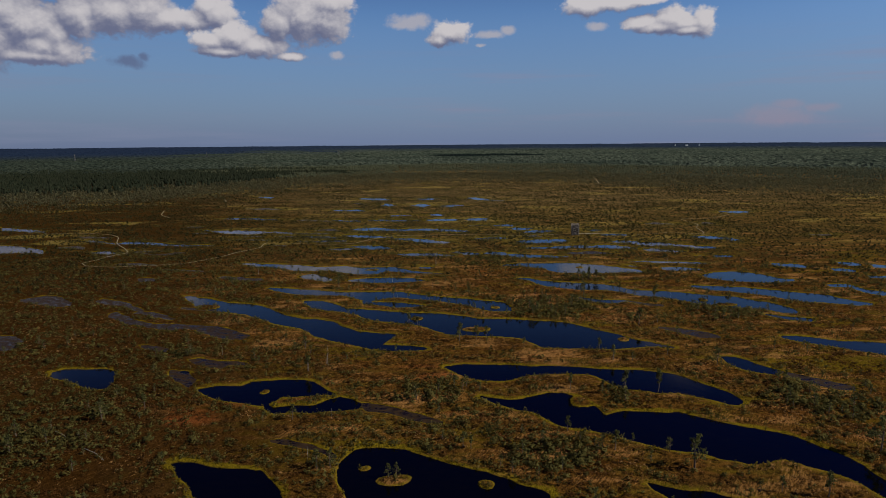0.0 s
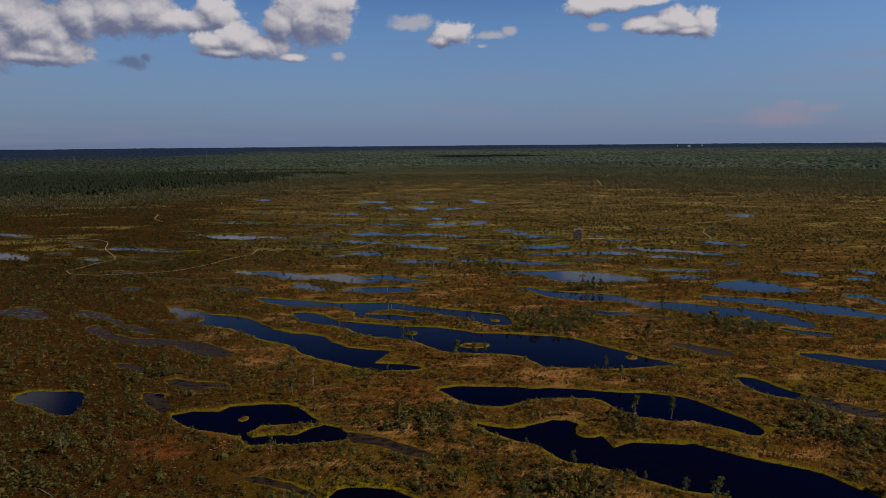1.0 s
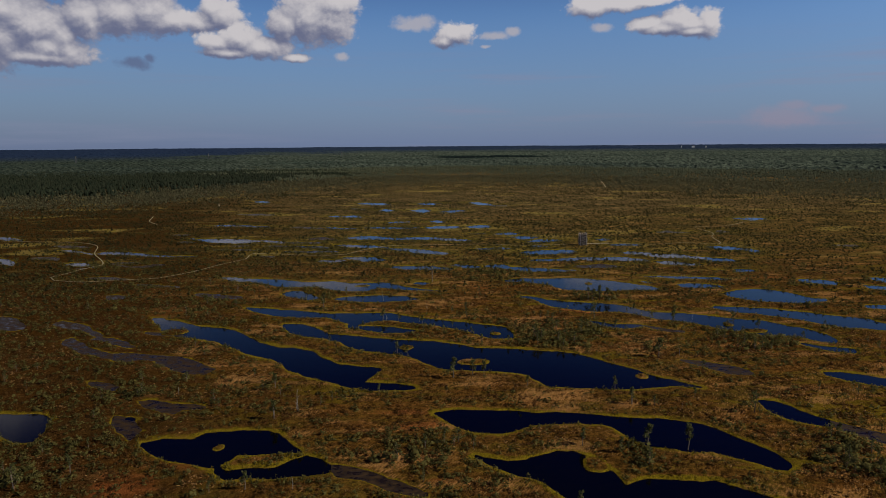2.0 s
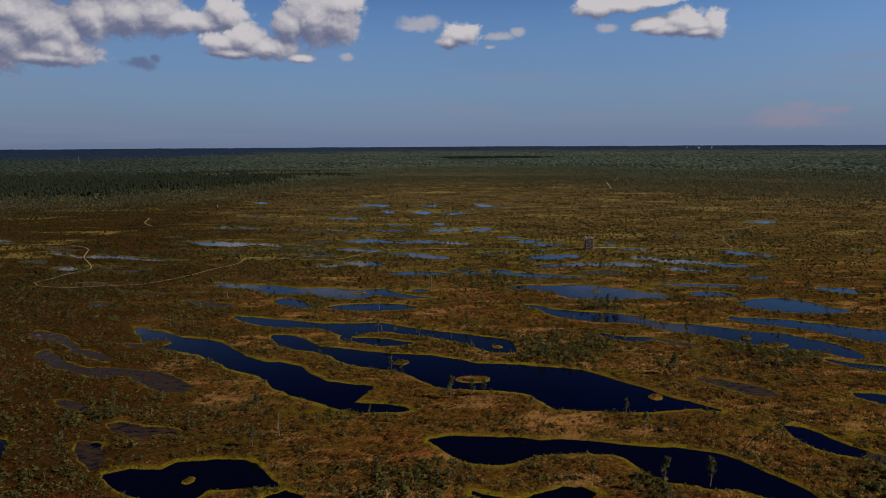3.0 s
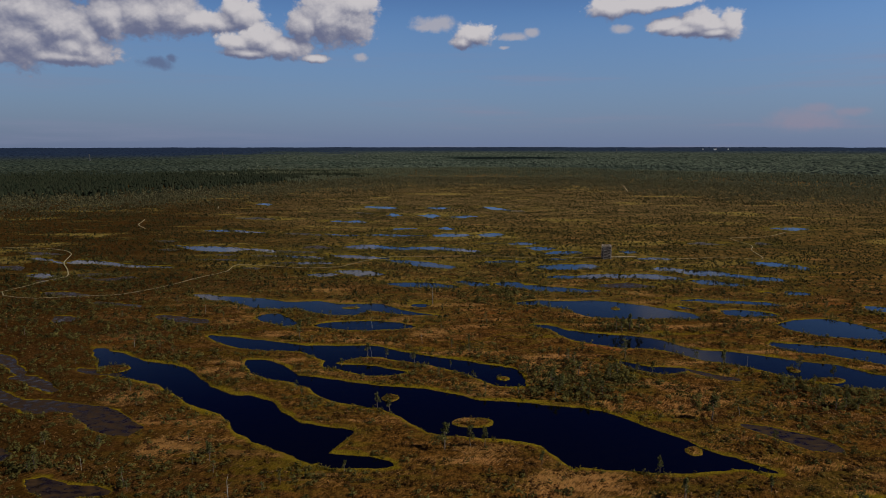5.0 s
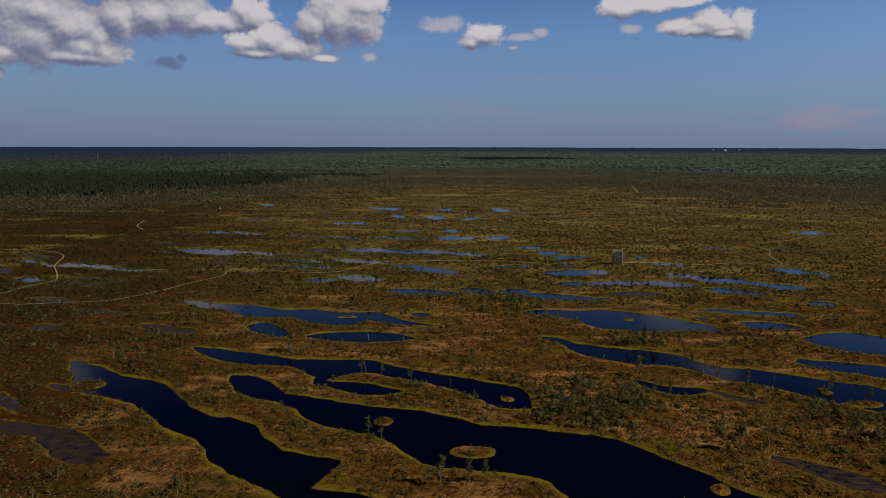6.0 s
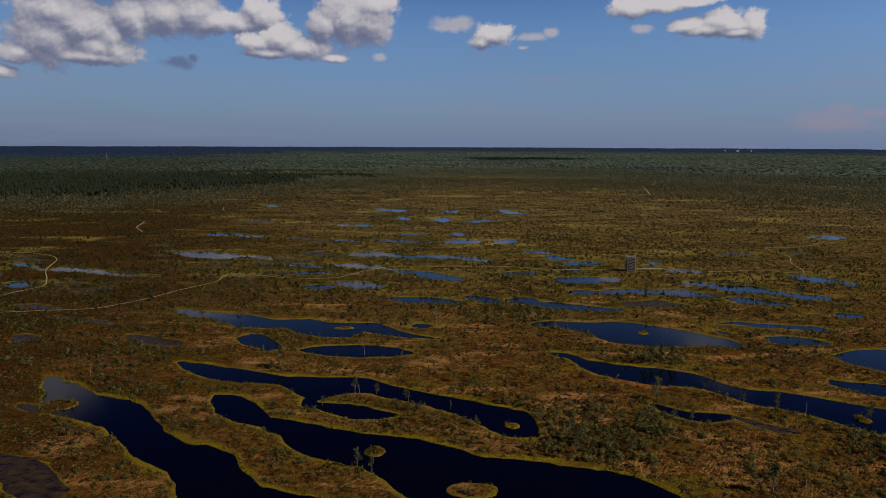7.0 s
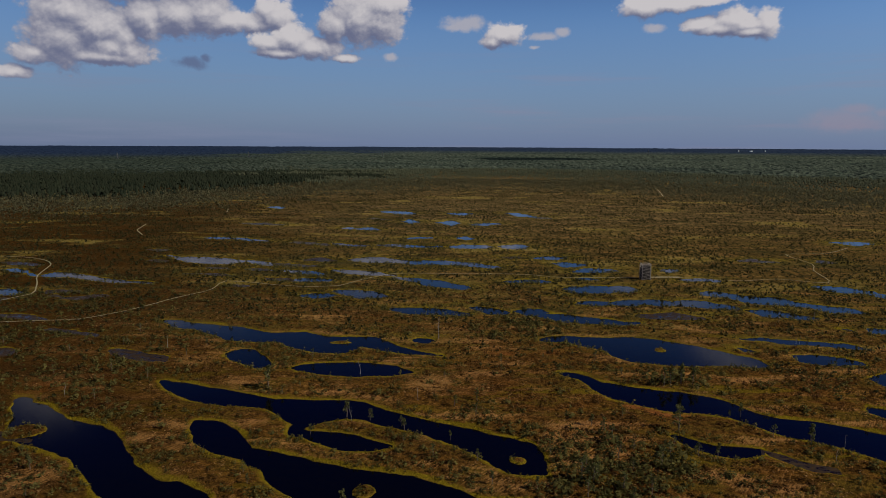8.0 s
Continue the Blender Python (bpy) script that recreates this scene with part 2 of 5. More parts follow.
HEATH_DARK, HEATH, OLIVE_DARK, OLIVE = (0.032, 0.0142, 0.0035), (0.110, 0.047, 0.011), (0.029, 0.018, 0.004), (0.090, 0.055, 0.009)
TAN, RUST, LAWN, PALE = (0.275, 0.134, 0.044), (0.172, 0.052, 0.014), (0.106, 0.074, 0.006), (0.260, 0.137, 0.043)
STRING, MOSS_DARK, FAR_MOSS = (0.172, 0.132, 0.017), (0.064, 0.052, 0.010), (0.094, 0.070, 0.022)
FLAT, FLAT_DARK = (0.172, 0.116, 0.054), (0.074, 0.055, 0.026)
SHRUBBY, BLEACHED = (0.022, 0.021, 0.008), (0.225, 0.168, 0.058)
RIM, RIM_LIGHT = (0.098, 0.070, 0.005), (0.190, 0.138, 0.010)


def leaf_material(name, dark, light, dry=None, grown=True):
    """Foliage. grown: each bush has a tone of its own; else each spray."""
    m, k, s = material(name)
    pick = k.attribute("tone") if grown else k.add("ShaderNodeNewGeometry").outputs["Random Per Island"]
    at = k.add("ShaderNodeNewGeometry").outputs["Position"]
    zone = k.noise(at, 0.12, 3.0)
    colour = k.mix(pick, dark, light)
    if dry:
        colour = k.mix(k.ramp(zone, 0.42, 0.62, 0.0, 0.8), colour, dry)
    finish(k, s, colour, 0.85, None, spec=0.05)
    # thin foliage lets part of the light through
    thin = k.add("ShaderNodeBsdfTranslucent", (0, colour))
    both = k.add("ShaderNodeMixShader", (0, 0.48), (1, s.outputs[0]), (2, thin.outputs[0]))
    k.tree.links.new(both.outputs[0], k.tree.nodes["Material Output"].inputs[0])
    return m


def water_material(name, bed, rough):
    m, k, s = material(name)
    at = k.add("ShaderNodeNewGeometry").outputs["Position"]
    weed = k.noise(k.vec("MULTIPLY", at, (0.5, 0.8, 1)), 1.0, 7.0, 0.7)
    colour = k.mix(k.ramp(weed, 0.42, 0.66), bed[0], bed[1])
    ripple = k.noise(k.vec("MULTIPLY", at, (1.2, 2.5, 1)), 1.0, 3.0)
    finish(k, s, colour, rough, ripple, 0.12, 0.05, 0.30)
    s.inputs["IOR"].default_value = 1.33
    if rough > 0.1:
        s.inputs["Specular IOR Level"].default_value = 0.27
        # floating weed breaks the mirror
        k.tree.links.new(k.ramp(weed, 0.40, 0.54, 0.08, 0.8), s.inputs["Roughness"])
    return m


def wood_material(name, dark, light, grain=6.0):
    m, k, s = material(name)
    at = k.add("ShaderNodeTexCoord").outputs["Object"]
    streak = k.noise(k.vec("MULTIPLY", at, (1, 1, 0.15)), grain, 5.0, 0.6)
    blot = k.noise(at, 0.8, 3.0)
    colour = k.mix(streak, dark, light)
    colour = k.mix(k.ramp(blot, 0.45, 0.7, 0.0, 0.5), colour, dark)
    finish(k, s, colour, 0.8, streak, 0.4, 0.02)
    return m


def plain_material(name, a, b, rough=0.7, scale=0.4, metal=0.0):
    m, k, s = material(name)
    at = k.add("ShaderNodeTexCoord").outputs["Object"]
    finish(k, s, k.mix(k.ramp(k.noise(at, scale, 5.0), 0.35, 0.65), a, b), rough)
    s.inputs["Metallic"].default_value = metal
    return m


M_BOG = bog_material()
M_WATER = water_material("peat_water", ((0.0006, 0.0006, 0.0006), (0.0011, 0.0009, 0.0006)), 0.08)
M_SHALLOW = water_material("shallow_water", ((0.010, 0.006, 0.003), (0.036, 0.019, 0.007)), 0.12)
M_HEATHER = leaf_material("heather", (0.042, 0.021, 0.006), (0.112, 0.057, 0.016), (0.095, 0.042, 0.012))
M_SHRUB = leaf_material("dwarf_pine", (0.040, 0.037, 0.011), (0.138, 0.120, 0.036))
M_SEDGE = leaf_material("dry_sedge", (0.15, 0.085, 0.030), (0.36, 0.210, 0.085))
M_FRINGE = leaf_material("bank_sedge", (0.090, 0.068, 0.006), (0.185, 0.138, 0.014))
M_FARPINE = leaf_material("stunted_pine", (0.014, 0.015, 0.006), (0.060, 0.055, 0.020))
M_NEEDLE = leaf_material("pine_needles", (0.040, 0.044, 0.014), (0.140, 0.140, 0.050), grown=False)
M_FOREST = leaf_material("dark_spruce_and_pine", (0.008, 0.014, 0.009), (0.036, 0.044, 0.026), (0.030, 0.035, 0.021))
M_YOUNG = leaf_material("young_pines", (0.042, 0.042, 0.022), (0.125, 0.116, 0.062))
M_FOREST_PALE = leaf_material("open_pine_wood", (0.038, 0.048, 0.031), (0.094, 0.105, 0.066), (0.090, 0.094, 0.056))


def canopy_material():
    m, k, s = material("far_forest")
    at = k.add("ShaderNodeNewGeometry").outputs["Position"]
    crown = k.noise(at, 0.11, 4.0, 0.7)
    stand_of = k.noise(k.vec("MULTIPLY", at, (0.0022, 0.0040, 0)), 1.0, 5.0, 0.6)
    colour = k.mix(k.ramp(crown, 0.38, 0.66), (0.024, 0.034, 0.026), (0.088, 0.104, 0.076))
    # darker green to the west, lighter to the east
    sides = k.add("ShaderNodeSeparateXYZ", (0, at))
    west = k.math("ADD", k.math("DIVIDE", sides.outputs[0], sides.outputs[1]), k.math("MULTIPLY", k.math("SUBTRACT", stand_of, 0.5), 1.2))
    colour = k.mix(k.ramp(west, -0.05, -0.5, 0.0, 0.75), colour, k.mix(k.ramp(crown, 0.38, 0.66), (0.008, 0.013, 0.011), (0.034, 0.044, 0.032)))
    colour = k.mix(k.ramp(stand_of, 0.48, 0.62, 0.0, 0.6), colour, (0.022, 0.032, 0.027))
    # a cloud's shadow lying on the canopy, painted near black
    cloud_shadow = k.vec("LENGTH", k.vec("MULTIPLY", k.vec("SUBTRACT", at, (285, 2190, 0)), (1 / 215, 1 / 150, 0)), out=1)
    cloud_shadow = k.math("ADD", cloud_shadow, k.math("MULTIPLY", k.math("SUBTRACT", stand_of, 0.5), 2.0))
    colour = k.mix(k.ramp(cloud_shadow, 1.15, 0.85, 0.0, 0.9), colour, (0.005, 0.009, 0.010))
    # haze over the farthest rise, painted in as a bluer colour
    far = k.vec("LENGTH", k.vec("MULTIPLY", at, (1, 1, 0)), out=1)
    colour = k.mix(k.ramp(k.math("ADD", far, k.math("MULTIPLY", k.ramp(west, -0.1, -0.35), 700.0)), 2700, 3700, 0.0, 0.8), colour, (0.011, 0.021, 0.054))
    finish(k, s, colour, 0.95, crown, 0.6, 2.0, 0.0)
    return m


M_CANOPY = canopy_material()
M_BARK = wood_material("pine_bark", (0.07, 0.052, 0.038), (0.18, 0.135, 0.10))
M_DEAD = wood_material("bleached_dead_wood", (0.13, 0.115, 0.095), (0.29, 0.26, 0.22))
M_PLANK = wood_material("weathered_planks", (0.14, 0.115, 0.058), (0.30, 0.25, 0.135))
M_TOWER = wood_material("weathered_tower_timber", (0.21, 0.18, 0.16), (0.38, 0.34, 0.30))
M_DARK = wood_material("dark_timber", (0.035, 0.03, 0.026), (0.08, 0.07, 0.06))
M_STEEL = plain_material("galvanised_steel", (0.06, 0.065, 0.07), (0.11, 0.115, 0.12), 0.7, 0.5, 0.0)
M_WHITE = plain_material("white_cladding", (0.70, 0.70, 0.69), (0.82, 0.82, 0.81))
M_ROOF = plain_material("grey_roof", (0.20, 0.20, 0.21), (0.32, 0.32, 0.33))


# ---- the plan of the pools: reaches, by place along, middle y and half breadth of their stations ----
POOLS = []


def reach(depth, lean, *stations):
    # stations run along x - lean * y
    POOLS.append((depth, lean, stations))


reach("deep", -0.53, (-7.7, 142.6, 1.1), (-6.8, 142.5, 1.9), (-4.7, 142.1, 3.4), (-1.9, 140.4, 5.2), (1.1, 138.9, 6.6), (3.9, 139, 6.4), (6, 140.9, 3.5), (7, 143.1, 0.3))
reach("deep", -0.24, (-14.3, 130.5, 0.7), (-13.7, 129.8, 1.8), (-12.5, 129.6, 2.7), (-10.7, 129.1, 3.6), (-8.5, 128.2, 4), (-6, 127.7, 4.4), (-3.2, 128.3, 6.3), (-0.2, 128.1, 6.8), (2.7, 130.2, 4.9), (5.5, 130.1, 4.8), (8, 130, 4.7), (10.3, 129.4, 3.9), (12, 128, 2.4), (13.2, 126.7, 1.2), (13.9, 126.1, 0.5))
reach("deep", -0.15, (-11.4, 122.5, 0.5), (-10.7, 120.3, 1.7), (-9.1, 118.8, 1.6), (-7, 118.9, 1.5), (-4.4, 118.9, 1.7), (-1.5, 119, 1.8), (1.4, 120.3, 2.9), (4, 121.2, 3.6), (6.2, 120.7, 2.6), (7.7, 120.2, 1.4), (8.4, 120, 0.5))
reach("shallow", -0.01, (-9, 121.1, 0.5), (-8, 119.3, 1.9), (-5.8, 118.5, 2.1), (-2.7, 116.7, 2), (0.6, 114.4, 1.8), (3.6, 112.6, 1.6), (5.8, 111.3, 1.1), (6.9, 111, 0.5))
reach("deep", -0.32, (-8.3, 98.2, 0.7), (-7.4, 96.7, 2.5), (-5.5, 94.5, 4.1), (-2.9, 91.7, 5.9), (0.1, 89.6, 7.1), (3.1, 88.6, 7.6), (5.7, 87.9, 7.5), (7.6, 86.5, 5), (8.5, 89.1, 0.3))
reach("deep", 0.04, (-15.8, 96.3, 0.6), (-15.2, 95.1, 3.5), (-14, 94.5, 7), (-12.4, 92.7, 9.1), (-10.4, 91.7, 10.2), (-8, 90.6, 10.9), (-5.4, 89.7, 11.2), (-2.6, 88.1, 10.5), (0.4, 86.5, 9.6), (3.3, 85.6, 8.9), (6.1, 85.1, 8.2), (8.8, 84.8, 7.2), (11.2, 84.4, 6), (13.2, 84, 4.7), (14.8, 83.9, 3.4), (15.9, 83.8, 2.4), (16.5, 85.2, 0.4))
reach("shallow", -0.18, (-6.3, 105.5, 0.6), (-4.9, 105.2, 1), (-2.1, 104.6, 1), (1.2, 102.9, 1.2), (4, 99.8, 1.3), (5.3, 99, 0.3))
reach("deep", 0.28, (-31.1, 140.1, 0.5), (-30.6, 139.9, 0.9), (-29.8, 139.6, 1.6), (-28.6, 139.1, 2.3), (-27.2, 138.4, 3.2), (-25.6, 137.6, 4.1), (-23.7, 137.1, 4.6), (-21.5, 136.4, 5), (-19.2, 136, 5), (-16.6, 135.8, 5.1), (-13.9, 136.2, 4), (-11, 136.8, 2.9), (-8.1, 136.7, 2.7), (-5, 136.6, 2.6), (-1.9, 136.3, 2.4), (1.3, 135.6, 2.3), (4.4, 134.4, 2.6), (7.5, 131.6, 4.5), (10.6, 129.9, 5.6), (13.6, 129.1, 5.9), (16.4, 128.3, 6.1), (19.1, 127.4, 5.8), (21.7, 126.5, 5.5), (24, 124.9, 5.3), (26.2, 123.1, 4.6), (28.1, 121.3, 4.1), (29.8, 119.9, 3.8), (31.1, 118.7, 3.7), (32.3, 117.6, 3.1), (33.1, 117, 2.4), (33.6, 116.3, 1))
reach("deep", 0.43, (-38.6, 122.7, 0.4), (-37.9, 122.3, 0.5), (-37, 121.6, 0.7), (-35.6, 120.7, 1), (-34, 119.9, 1.3), (-32, 119.1, 1.5), (-29.7, 118.5, 2.3), (-27.2, 118.6, 3.9), (-24.4, 118.2, 5.5), (-21.4, 116.6, 6.5), (-18.2, 114.6, 6.6), (-14.8, 111.9, 5.4), (-11.3, 108.3, 3.7), (-7.6, 108.2, 5.1), (-3.9, 106.7, 6.4), (-0.2, 105.6, 7.1), (3.5, 104.8, 7.7), (7.2, 103, 6.9), (10.9, 100.9, 6.9), (14.4, 99.1, 7), (17.8, 98.2, 6), (21, 97.8, 4.8), (24, 96.1, 5), (26.8, 93.9, 4.6), (29.4, 91.5, 4.2), (31.6, 89, 4.3), (33.6, 85.9, 4.3), (35.2, 83.5, 3.7), (36.6, 81.8, 3.2), (37.5, 81.8, 1.8), (38.2, 82.1, 0.6))
reach("deep", 0.51, (-8.7, 87.1, 0.2), (-7.7, 86.3, 0.8), (-5.8, 85.2, 1.2), (-3.2, 83.6, 1.9), (-0.2, 82, 2.5), (2.9, 80.6, 2.9), (5.5, 79.5, 2.9), (7.4, 78.9, 2.7), (8.3, 80.6, 0.6))
reach("deep", 0.57, (-6, 142.4, 0.4), (-5, 141.2, 1.8), (-2.9, 139.3, 2.9), (-0, 136.9, 3.2), (3.1, 134.4, 2.6), (6, 132.5, 2.1), (8.1, 131.3, 1.8), (9.1, 131.6, 0.8))
reach("shallow", 0.7, (-8, 132, 0.3), (-7.1, 130.1, 1.6), (-5.2, 128.7, 1.8), (-2.6, 127.1, 2), (0.4, 125.2, 2.1), (3.3, 123.6, 2.1), (5.9, 122.3, 1.8), (7.8, 121.4, 1.4), (8.7, 121.1, 1.2))
reach("deep", 0.76, (-20.5, 157.3, 0.4), (-20, 156.6, 1), (-19, 156.2, 1.2), (-17.6, 155.6, 1.4), (-15.9, 154.9, 1.8), (-13.9, 154, 2.2), (-11.6, 153, 2.2), (-9.1, 151.8, 2.3), (-6.4, 150.6, 2.5), (-3.5, 149.5, 2.8), (-0.7, 148.5, 3.1), (2.2, 147.6, 3.6), (5.1, 146.6, 4), (7.8, 145.2, 4.4), (10.3, 144, 4.6), (12.6, 143, 4.5), (14.6, 142.3, 4), (16.3, 141.7, 3.3), (17.7, 141.1, 2.7), (18.6, 140.8, 2.3), (19.2, 141.7, 0.9))
reach("shallow", -0.58, (-7.9, 215.6, 2.1), (-7, 215.6, 2.5), (-5.1, 215.6, 3.3), (-2.5, 215.5, 4.8), (0.5, 215.2, 7.5), (3.5, 213.5, 8.1), (6.2, 211.9, 6.2), (8.1, 210.8, 3.8), (9, 212.4, 0.5))
reach("shallow", -0.65, (-5.3, 164.5, 2.5), (-3.6, 167.3, 5.8), (-0.1, 167.9, 6.8), (3.3, 168.4, 5.1), (5, 169.8, 0.3))
reach("shallow", -0.69, (41.3, 159.7, 0.3), (42.8, 159.9, 2.4), (45.5, 158.8, 2.6), (47.1, 159.5, 0.2))
reach("shallow", -0.59, (34.4, 149.3, 1.4), (36.5, 148.4, 2.8), (40.3, 146.5, 3.4), (42.4, 145.7, 0.2))
reach("deep", -0.68, (42.5, 141, 0.2), (43.2, 141.6, 1), (44.2, 141.6, 1), (44.8, 142.1, 0.2))
reach("shallow", -0.37, (-3.6, 141.6, 1.9), (-2.1, 139.8, 3.6), (0.6, 136.1, 4.7), (2.1, 136.6, 0.3))
reach("shallow", -0.42, (-2.6, 161.6, 1), (-1.1, 160.8, 1.6), (1.7, 159, 1.8), (3.3, 159, 0.2))
reach("shallow", -0.31, (-6.4, 147.8, 1.2), (-5.3, 147.7, 1.3), (-3, 147.5, 1.6), (-0.1, 147.3, 1.9), (2.9, 146.9, 1.6), (5.2, 146.6, 1.1), (6.3, 146.8, 0.4))
reach("deep", -0.34, (-4.6, 216.8, 0.6), (-4.1, 215.2, 2.1), (-3.3, 213.7, 3.4), (-2.3, 211.7, 5.1), (-1, 209, 6.9), (0.5, 206.2, 8.7), (2.3, 205.2, 8.4), (4.3, 203.8, 7.9), (6.4, 202.5, 7.2), (8.8, 201, 6.9), (11.3, 199.3, 6.9), (13.9, 198.5, 6.7), (16.6, 195.9, 8.4), (19.4, 192.3, 9.9), (22.2, 188.7, 9.3), (25.1, 183.5, 7), (27.9, 180.8, 5.8), (30.7, 175.6, 9.5), (33.4, 173.5, 10.6), (36, 171.8, 11), (38.5, 169.6, 11), (40.9, 165.6, 9), (43.1, 162.6, 8.1), (45, 162.7, 6.8), (46.8, 164, 4.5), (48.4, 164.7, 3.4), (49.6, 165.2, 2.6), (50.7, 165.7, 2), (51.4, 166, 1.3), (51.9, 166.4, 0.5))
reach("deep", -0.12, (8.9, 158.9, 0.6), (10.1, 156.3, 2.3), (12.5, 155.5, 2.5), (15.7, 155.1, 2.5), (18.9, 154.8, 2.1), (21.4, 154.3, 1.1), (22.5, 154.1, 0.3))
reach("shallow", -0.52, (30.4, 200.9, 1), (31.7, 200.5, 1.4), (34.3, 199.6, 2), (37.4, 198.2, 1.3), (40, 197.3, 1.3), (41.2, 198, 0.3))
reach("deep", -0.09, (-31.5, 227.1, 0.6), (-30.8, 226.3, 1.3), (-29.8, 225.6, 1.7), (-28.4, 224.7, 2.3), (-26.7, 223.6, 3), (-24.6, 222.7, 3.4), (-22.2, 221.5, 3.9), (-19.6, 220.4, 4), (-16.7, 219.3, 4.1), (-13.5, 218.1, 3.6), (-10.1, 217.3, 2.9), (-6.6, 216.4, 2.8), (-2.9, 215.2, 3.2), (0.9, 212.8, 5.2), (4.8, 210.6, 7.3), (8.7, 212.8, 5.1), (12.6, 213.3, 4.4), (16.5, 212.5, 4), (20.3, 210, 4.2), (24, 207.6, 3.5), (27.5, 205.8, 3.3), (30.9, 203.9, 3.7), (34, 202.1, 4.4), (37, 199.6, 5.3), (39.6, 196.8, 6.6), (42, 195.6, 6.9), (44.1, 194.9, 6.7), (45.8, 194.4, 6.4), (47.2, 194.1, 5.9), (48.2, 194.1, 5.1), (48.9, 193.4, 2.7))
reach("deep", -0.1, (4.3, 205.4, 0.6), (5, 203.3, 2.2), (6.6, 202.4, 1.9), (8.7, 201.4, 1.9), (11.4, 200.3, 2.6), (14.2, 199.4, 3.1), (17.1, 198.7, 3.1), (19.7, 198.1, 2.3), (21.9, 197.7, 1.5), (23.4, 197.5, 0.8), (24.2, 197.4, 0.4))
reach("deep", 0.06, (-47.8, 206.1, 0.6), (-47, 204.8, 1.9), (-45.6, 203.6, 3), (-43.8, 202.3, 4.3), (-41.5, 200.8, 4.9), (-38.8, 198.9, 4.9), (-35.7, 196.2, 3.6), (-32.2, 193.4, 2.4), (-28.4, 191.6, 3.1), (-24.2, 188.6, 4.9), (-19.8, 185.7, 5.8), (-15.2, 184.1, 6), (-10.3, 183, 6), (-5.3, 179.8, 8.1), (-0.3, 176.2, 10.1), (4.9, 174.1, 9.8), (10, 172.1, 8.6), (15.1, 171.4, 8.6), (20.1, 169.7, 9), (24.9, 164.8, 12.6), (29.6, 164.1, 12.4), (34, 163, 11.8), (38.1, 160.7, 10.2), (42, 158.7, 8.5), (45.5, 156.7, 6.4), (48.6, 155, 4.1), (51.3, 154.1, 2.3), (53.6, 153.2, 1.7), (55.4, 151.9, 1), (56.7, 151, 0.7), (57.6, 150.4, 0.5))
reach("deep", -0.35, (42.1, 246.4, 1), (43.4, 245.5, 3.3), (46.2, 244.8, 5.8), (49.5, 243.9, 7.1), (52.2, 241.1, 4.4), (53.5, 239, 0.5))
reach("deep", -0.16, (13.6, 237, 0.6), (14.2, 237, 1), (15.4, 236.9, 1.8), (17.1, 236.8, 2.9), (19.2, 236.8, 3.5), (21.6, 236.7, 4.2), (24.4, 236.7, 4.6), (27.2, 236.8, 4.8), (30.2, 236.7, 4.8), (33.1, 236.5, 4.7), (35.8, 236.4, 4), (38.2, 236.3, 3.3), (40.3, 236.1, 2.4), (42, 235.7, 1.5), (43.2, 235.4, 0.8), (43.8, 235.2, 0.4))
reach("deep", -0.25, (-4.6, 276, 0.7), (-3.9, 275, 1.8), (-2.9, 274.6, 2.5), (-1.6, 273.9, 3.3), (0.1, 272.8, 3.8), (2.1, 272.2, 3.7), (4.5, 271.5, 3.5), (7.1, 270.7, 3.4), (9.9, 268.9, 4.4), (13, 267, 5.4), (16.3, 264.8, 6.5), (19.8, 263.9, 6.2), (23.4, 263, 5.8), (27.1, 261.8, 4.8), (30.9, 260.7, 4.1), (34.7, 259.2, 7.1), (38.5, 258, 8.6), (42.3, 256.1, 8), (46, 255.3, 7.6), (49.6, 255.3, 6.9), (53.1, 258.2, 4.3), (56.4, 258.1, 5.1), (59.5, 256.1, 5.2), (62.3, 253.6, 4.2), (64.9, 251.3, 2.9), (67.3, 250, 2), (69.3, 249.1, 1.3), (71, 248.4, 0.9), (72.3, 247.9, 0.7), (73.3, 247.6, 0.6), (74, 247.4, 0.5))
reach("deep", -0.06, (19.4, 259.6, 0.8), (21, 260, 1.8), (23.8, 259.4, 2), (25.4, 260.1, 0.5))
reach("deep", 0.48, (-71.9, 236, 0.6), (-71.1, 235.4, 1), (-69.7, 234.9, 1.3), (-68, 234.2, 1.7), (-65.7, 232.6, 1.8), (-63.1, 230, 2.4), (-60, 227.1, 3), (-56.6, 224.8, 3.9), (-52.8, 223.1, 4.1), (-48.7, 221.6, 4.7), (-44.4, 219.9, 5.4), (-39.8, 218.9, 5.2), (-35.1, 217.7, 4.6), (-30.2, 215.6, 3.5), (-25.2, 211.2, 3), (-20.1, 208.1, 3.5), (-15.1, 206.6, 4.1), (-10.1, 204.6, 4.8), (-5.2, 202, 5.4), (-0.5, 199.2, 6.1), (4.1, 196.7, 6.5), (8.5, 194.6, 6.7), (12.5, 193, 7), (16.3, 191.5, 5.9), (19.7, 189.7, 5), (22.8, 187.9, 4.7), (25.5, 185.7, 4.8), (27.7, 183.9, 4.4), (29.5, 182.3, 3.7), (30.8, 180.8, 2.8), (31.6, 180.2, 1.1))
